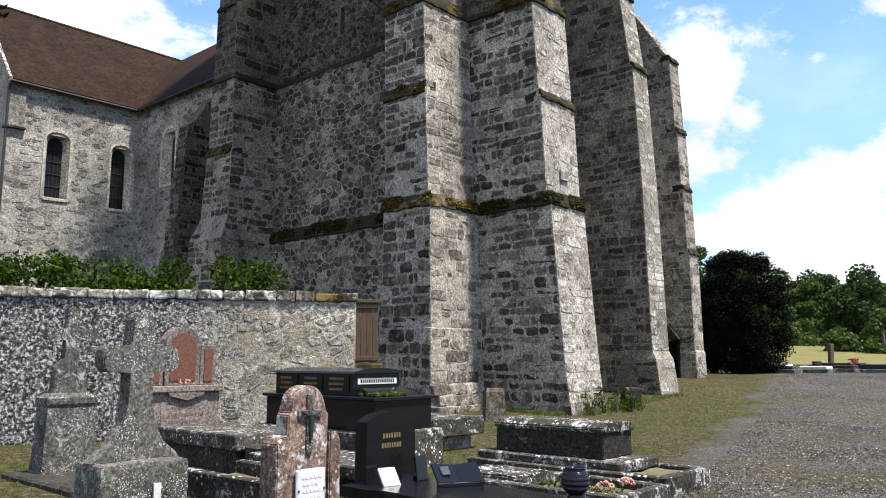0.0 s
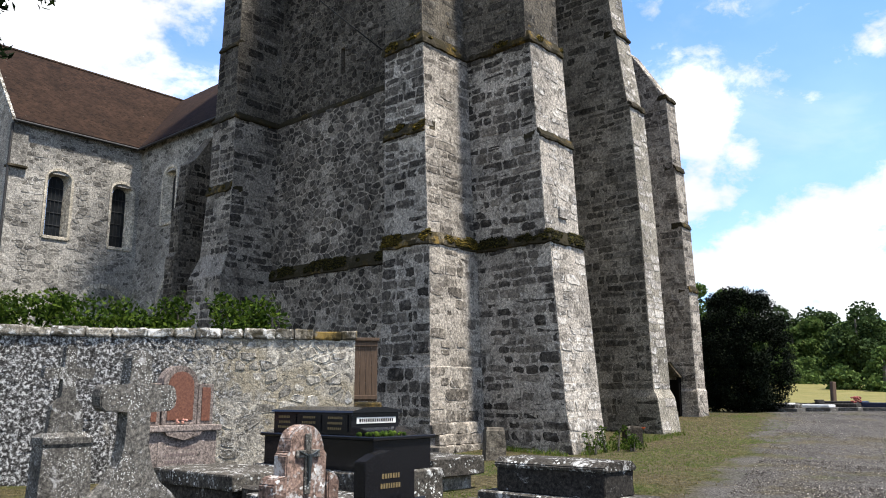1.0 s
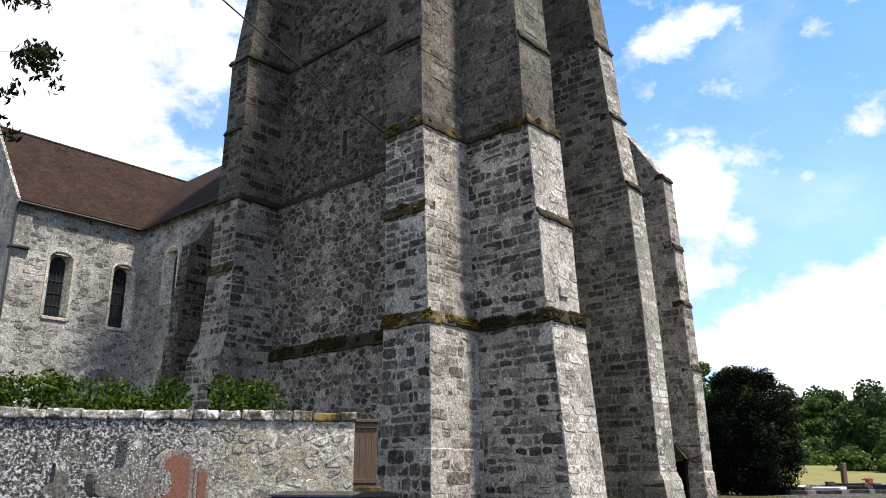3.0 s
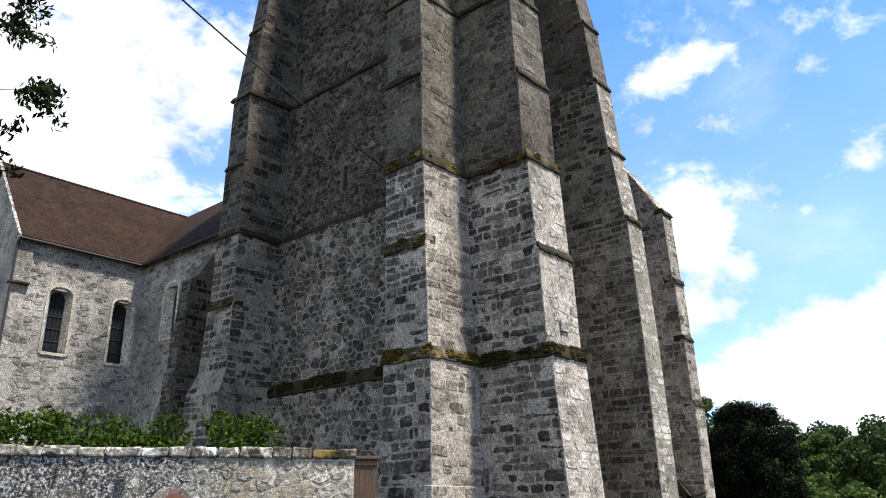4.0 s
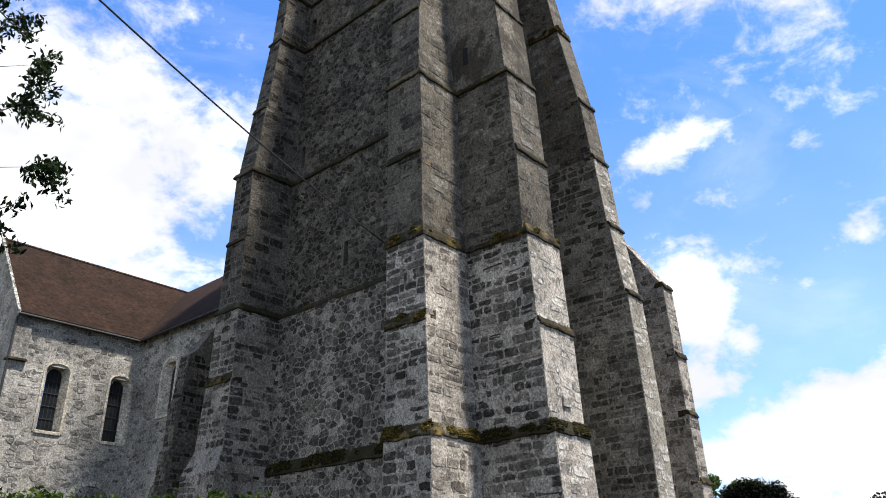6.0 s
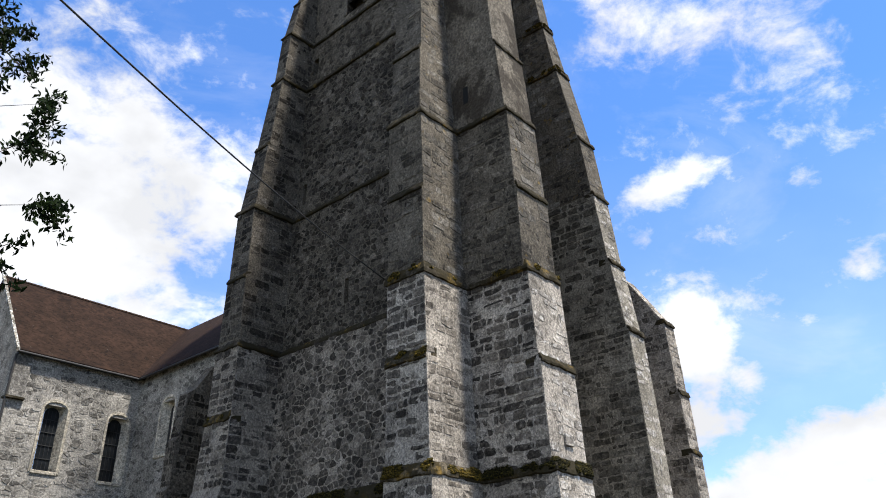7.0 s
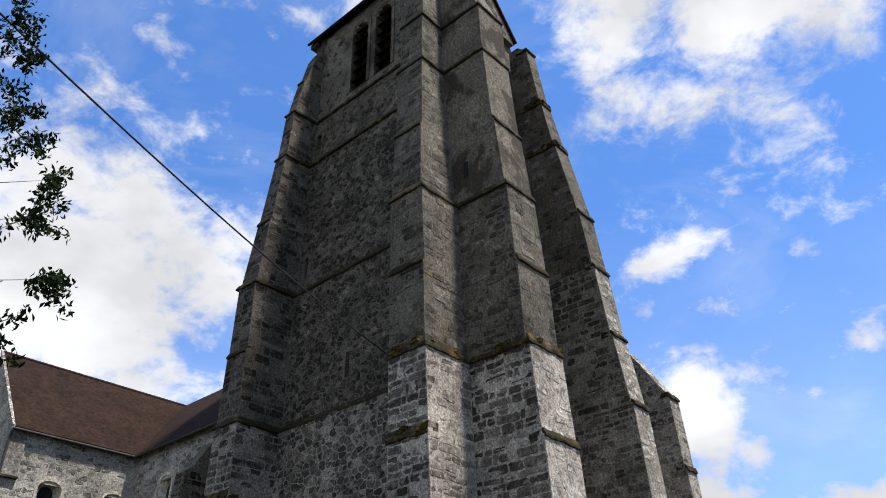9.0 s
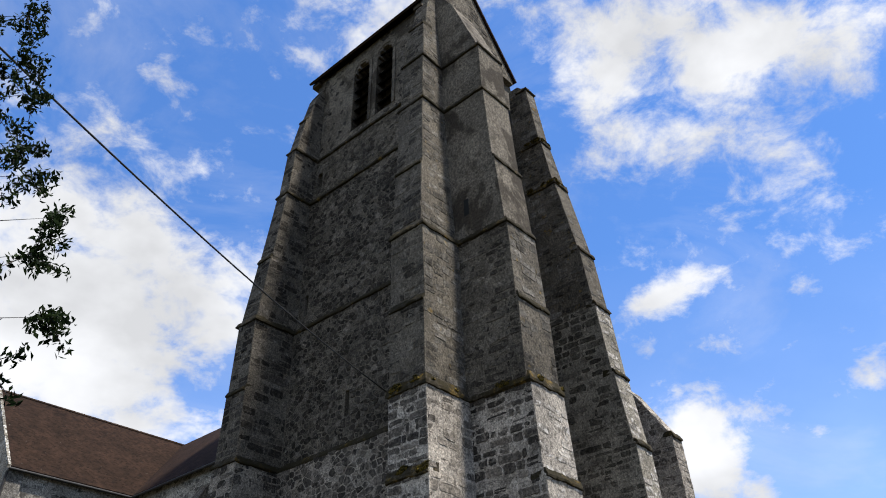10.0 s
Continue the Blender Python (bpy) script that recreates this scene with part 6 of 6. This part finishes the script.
def plaque(name, x, y, w, d, h, tilt, mat, label, turn=0, book=False, ink=None):
    p = thing(name, g @ pose(x, y, 0.322, 0, 0, turn), label, "plaque")
    if book:
        for s in (-1, 1):
            part("page", prism([(0, 0.0), (w / 2 * s, 0.03), (w / 2 * s, 0.06), (0, 0.035)][::s], 0, d, bevel=0.004), mat, p, at=pose(0, 0, 0.0, tilt))
        part("stand", boxes((-w / 2, w / 2, -0.02, 0.02, 0, 0.04), (-w * 0.4, w * 0.4, d * 0.5, d * 0.6, 0, 0.1), bevel=0.004), mat, p)
        part("relief", boxes((-w * 0.36, -w * 0.16, d * 0.35, d * 0.8, 0.055, 0.068), bevel=0.008), M_BRONZE, p, "plain oval relief", at=pose(0, 0, 0, tilt))
    else:
        f = part("tablet", boxes((-w / 2, w / 2, 0, 0.03, 0, h), bevel=0.006), mat, p, at=pose(0, 0, 0, -tilt))
        if ink:
            bars(f, 2, 0, -0.0, h * 0.8, w * 0.6, h * 0.3, h * 0.12, ink, 4)
        part("prop", boxes((-0.03, 0.03, 0.02, 0.12, 0, 0.04)), mat, p)
    return p


plaque("memorial_plaque", -0.22, -0.32, 0.2, 0.2, 0.22, 40, M_WHITE, "small white plaque leaning on the black slab", turn=-14, ink=M_INK)
plaque("memorial_plaque", 0.25, -0.3, 0.17, 0.1, 0.26, 8, M_BLACK, "small dark upright plaque on the black slab")
plaque("memorial_book", 0.22, -0.85, 0.5, 0.3, 0.2, 32, M_BLACK, "dark stone open-book memorial on the black slab", book=True, turn=-30)
urn = thing("flower_urn", g @ pose(0.4, -2.1, 0.322) @ Matrix.Scale(0.8, 4), "ribbed glossy black granite flower urn", "urn")
bm = bmesh.new()
prof = [(0.0, 0.0), (0.1, 0.0), (0.105, 0.02), (0.075, 0.04), (0.1, 0.06), (0.15, 0.11), (0.158, 0.125), (0.15, 0.13), (0.165, 0.165), (0.172, 0.18), (0.163, 0.186), (0.168, 0.22), (0.17, 0.235), (0.16, 0.242), (0.15, 0.28), (0.148, 0.292), (0.138, 0.296), (0.11, 0.325), (0.125, 0.345), (0.12, 0.355), (0.1, 0.35), (0.09, 0.3), (0.0, 0.29)]
vs = [bm.verts.new((a, 0, b)) for a, b in prof]
es = [bm.edges.new((p, q)) for p, q in zip(vs, vs[1:])]
bmesh.ops.spin(bm, geom=vs + es, cent=(0, 0, 0), axis=(0, 0, 1), angle=2 * math.pi, steps=28)
bmesh.ops.remove_doubles(bm, verts=bm.verts, dist=1e-4)
part("body", bm, M_BLACK, urn, smooth=True)

t = thing("tomb_slab", grave_at(-0.7, 15.3, 0), "thick lichened grey stone slab beside the buttress", "tomb")
part("slab", rough_up(box(bmesh.new(), -0.7, 0.7, -1.35, 0.9, 0.24, 0.56, bevel=0.02), 0.02), M_CONCRETE, t)
part("chest", rough_up(box(bmesh.new(), -0.6, 0.6, -1.1, 0.8, -0.2, 0.24), 0.02), M_YARDWALL, t)
# low kerbs between the tall cross and the headstone
t = thing("kerbed_grave", grave_at(-2.25, 9.6, 0), "sunken kerbed grave with rough grey lichened edges", "grave")
for x0, x1, y0, y1 in ((-0.5, -0.36, -1.0, 0.9), (0.36, 0.5, -1.0, 0.9), (-0.36, 0.36, -1.0, -0.86)):
    part("kerb", rough_up(box(bmesh.new(), x0, x1, y0, y1, -0.2, 0.3, bevel=0.015), 0.015), M_CONCRETE, t)
part("soil", rough_up(box(bmesh.new(), -0.36, 0.36, -0.86, 0.9, -0.2, 0.14), 0.04), M_SOIL, t)
t = thing("tomb_slab", grave_at(-1.6, 10.6, 0), "cracked grey lichened tomb slab", "tomb")
part("slab", rough_up(box(bmesh.new(), -0.5, 0.5, -1.2, 0.9, 0.2, 0.36, bevel=0.02), 0.02), M_CONCRETE, t)
part("chest", rough_up(box(bmesh.new(), -0.44, 0.44, -1.1, 0.85, -0.2, 0.2), 0.01), M_SLABDARK, t)

# stone stumps by the buttress feet
for x, y, w, h in ((1.37, 21.6, 0.29, 0.85), (6.0, 25.6, 0.28, 0.6)):
    t = rough_up(rings_solid([(-0.2, -w, w, -0.26, 0.26), (h * 0.9, -w * 0.85, w * 0.85, -0.22, 0.22), (h, -w * 0.75, w * 0.75, -0.18, 0.18)]), 0.02)
    ob = part("stone_stump", t, M_STONE_BROWN, None, "short worn stone post at the buttress foot")
    ob.matrix_world = grave_at(x, y, turn=-40)
    tagged(ob, category="stone post")
# broken footing courses at the corner buttress foot
for layer in range(3):
    for i in range(3):
        w = 0.36 - 0.09 * layer + r3.uniform(-0.03, 0.03)
        bm = rough_up(box(bmesh.new(), -0.3, w, -0.34, 0.34, -0.17, 0.15, bevel=0.03), 0.045, 3.0)
        ob = part("footing_stone", bm, M_STONE_MIDTONE, None, "rough pale footing stone projecting under the buttress")
        ob.matrix_world = CHURCH @ pose(0.06, 0.25 + i * 0.7 + 0.2 * (layer % 2), 0.1 + 0.31 * layer, 0, 0, r3.uniform(-4, 4))
        tagged(ob, category="stone", group="footing stones")

# far graves along the gravel edge
for k, (x, y, w, d, h, mat, lab) in enumerate(((17.6, 42.0, 1.0, 2.0, 0.5, M_CONCRETE, "grey stone grave at the far gravel edge"), (19.4, 42.4, 1.1, 2.2, 0.45, M_WHITE, "pale grey grave slab at the far gravel edge"),
                                               (21.0, 42.6, 1.0, 2.0, 0.5, M_SLABDARK, "dark grave slab at the far gravel edge"), (23.6, 41.8, 1.4, 3.2, 0.62, M_BLUE, "dark blue polished grave at the far gravel edge"),
                                               (18.6, 44.6, 1.2, 2.0, 0.6, M_CONCRETE, "grey stone grave at the far gravel edge"), (22.0, 44.8, 1.2, 2.0, 0.7, M_SLABDARK, "dark grave slab at the far gravel edge"))):
    t = thing("far_grave", grave_at(x, y), lab, "grave", "graves at the far gravel edge")
    part("base", boxes((-w / 2 - 0.15, w / 2 + 0.15, -d / 2 - 0.1, d / 2 + 0.1, -0.3, 0.2), bevel=0.02), M_GRANITE_GREY, t)
    h = 0.2 + (h - 0.2) * 0.6
    part("slab", boxes((-w / 2, w / 2, -d / 2, d / 2, 0.2, h), bevel=0.03), mat, t)
    part("head", boxes((-w / 2, w / 2, d / 2 - 0.18, d / 2 + 0.02, h, h + 0.08), bevel=0.02), mat, t)
bm = bmesh.new()
for i in range(40):
    bmesh.ops.create_icosphere(bm, subdivisions=1, radius=r3.uniform(0.03, 0.06), matrix=Matrix.Translation((r3.uniform(-0.25, 0.25), r3.uniform(-0.2, 0.2), r3.uniform(0, 0.28))))
fl = part("red_flowers", bm, M_PETALRED, None, "bunch of red flowers on a far grave")
fl.matrix_world = Matrix.Translation((21.6, 41.9, 1.35))
tagged(fl, category="flowers")
post = part("wooden_post", boxes((-0.14, 0.14, -0.12, 0.12, -0.5, 1.6), bevel=0.03), M_WOOD, None, "weathered wooden post at the field edge")
post.matrix_world = pose(22.4, 46, ground_z(22.4, 46), 0, 3, 20)
tagged(post, category="post")

# low drystone wall behind the far graves
far_wall = thing("field_wall", Matrix.Translation((16.5, 46.6, 0)), "low grey drystone wall at the field edge", "wall", kind="structure")
part("core", boxes((0, 22, 0.02, 0.4, 0.3, 1.28)), M_DRIP, far_wall)
mas = Masonry()
mas.face((0, 0, 0.6), (22, 0, 0.6), (22, 0, 1.32), (0, 0, 1.32), 0.16, 0.36)
mas.joined("stonework", M_CONCRETE, far_wall)

# ---- plaque on the sunlit buttress ----
pq = part("wall_plaque", boxes((2.52, 2.66, 3.0, 3.45, 7.05, 7.4), bevel=0.01), M_STONE_SUNLIT, tower, "small stone plaque")

# ---- grass and gravel ----
rg = np.random.RandomState(11)
M_DRYGRASS = leaf_mat("dry_grass_blades", (0.05, 0.043, 0.014), (0.11, 0.088, 0.036), (0.2, 0.163, 0.085), 0.25)
FROM_CHURCH = CHURCH.inverted()
turf = {"green": ([], []), "dry": ([], [])}
while len(turf["green"][0]) + len(turf["dry"][0]) < 130000:
    y = 7.0 + 32.0 * rg.rand() ** 1.3
    x = -9 + (22 + 0.1 * y) * rg.rand()
    if y > 14.6 + (x + 9.6) * 0.22 and x < -1.8:
        continue
    edge = x - 0.47 * y + 2.0 + 1.6 * noise.noise(Vector((x * 0.35, y * 0.35, 2.0)))
    tuft = noise.noise(Vector((x * 0.9, y * 0.9, 5.0))) + 0.5 * noise.noise(Vector((x * 2.7, y * 2.7, 9.0)))
    if edge > 0 and (tuft < 0.42 or rg.rand() < 0.5):
        continue
    if tuft < -0.35 and rg.rand() < 0.7:
        continue
    p = FROM_CHURCH @ Vector((x, y, 0))
    lush = noise.noise(Vector((x * 0.4, y * 0.4, 0))) + 0.5 - 0.16 * abs(p.x - 4.5) + 0.25 * rg.rand()
    kind = "green" if lush > 0.1 else "dry"
    turf[kind][0].append((x, y, ground_z(x, y) + 0.015))
    turf[kind][1].append(0.025 + (0.06 if kind == "green" else 0.045) * rg.rand() ** 2)
for kind, m, lab in (("green", M_GRASS, "short green grass near the buttress feet"), ("dry", M_DRYGRASS, "short dry straw-coloured grass between the graves")):
    tagged(new("grass", leaf_mesh("grass", *turf[kind], m, 13, slim=0.16, droop=-1.2)), lab, "grass", kind="stuff")
pts = []
while len(pts) < 1500:
    u = rg.rand()
    side = rg.randint(3)
    p = CHURCH @ Vector((0.3 + 3.0 * u, 2.15 - 0.3 * rg.rand(), 0)) if side == 0 else CHURCH @ Vector((3.35 + 0.35 * rg.rand(), 2.4 + 3.5 * u, 0)) if side == 1 else CHURCH @ Vector((2.7 + 0.5 * rg.rand(), 5 + 5 * u, 0))
    pts.append((p.x, p.y, ground_z(p.x, p.y) + 0.1 * rg.rand()))
tu = new("tall_grass", leaf_mesh("tall_grass", pts, 0.12 + 0.25 * rg.rand(1500) ** 2, M_GRASS, 15, slim=0.08, droop=-2.0))
tagged(tu, "tufts of taller grass at the buttress feet", "grass", kind="stuff")
n = 120000
y = 7.5 + 34 * rg.rand(n) ** 1.7
x = 0.47 * y - 1.7 + (6 + 0.22 * y) * rg.rand(n)
s = 0.007 + 0.014 * rg.rand(n) ** 2
c = np.stack([x, y, np.array([ground_z(a, b) for a, b in zip(x, y)])], 1)
M_PEBBLE = stone_mat("grey_gravel", [(0.0, (0.014, 0.0127, 0.011)), (0.6, (0.05, 0.046, 0.04)), (0.85, (0.13, 0.122, 0.11)), (1.0, (0.33, 0.317, 0.295))], lichen_lo=0.8)
tagged(new("gravel", lump_mesh("gravel", c, s, M_PEBBLE, 17)), "loose grey gravel on the churchyard track", "gravel", kind="stuff")

# ---- weeds and a poppy at the sunlit buttress foot ----
for k, (x, y, w, h) in enumerate(((3.5, 3.0, 0.3, 0.55), (3.65, 3.9, 0.35, 0.7), (3.5, 4.7, 0.3, 0.45), (4.0, 4.4, 0.25, 0.4))):
    p = CHURCH @ Vector((x, y, 0))
    cl = [(r2.uniform(-w, w), r2.uniform(-w, w), r2.uniform(0.08, h), 0.12, 0.12, 0.1) for _ in range(14)]
    shrub("weed_clump", (p.x, p.y, ground_z(p.x, p.y)), cl, 26, 0.07, M_LEAF_SHRUB, "tangled green weeds at the sunlit buttress foot", "weeds", 60 + k, 5)
p = CHURCH @ Vector((4.1, 4.9, 0))
poppy = thing("poppy", Matrix.Translation((p.x, p.y, ground_z(p.x, p.y))), "orange-red poppy on a thin stem in the weeds", "flower")
bm = bmesh.new()
limb(bm, (0, 0, -0.05), (0.03, 0.02, 0.62), 0.006, 0.004, 5)
part("stem", bm, M_LEAF_SHRUB, poppy)
bm = bmesh.new()
bmesh.ops.create_cone(bm, cap_ends=False, segments=9, radius1=0.015, radius2=0.075, depth=0.06, matrix=Matrix.Translation((0.03, 0.02, 0.64)))
part("petals", bm, plain_mat("poppy_petals", (0.45, 0.07, 0.02), (0.6, 0.13, 0.04), 20.0, 0.7), poppy)
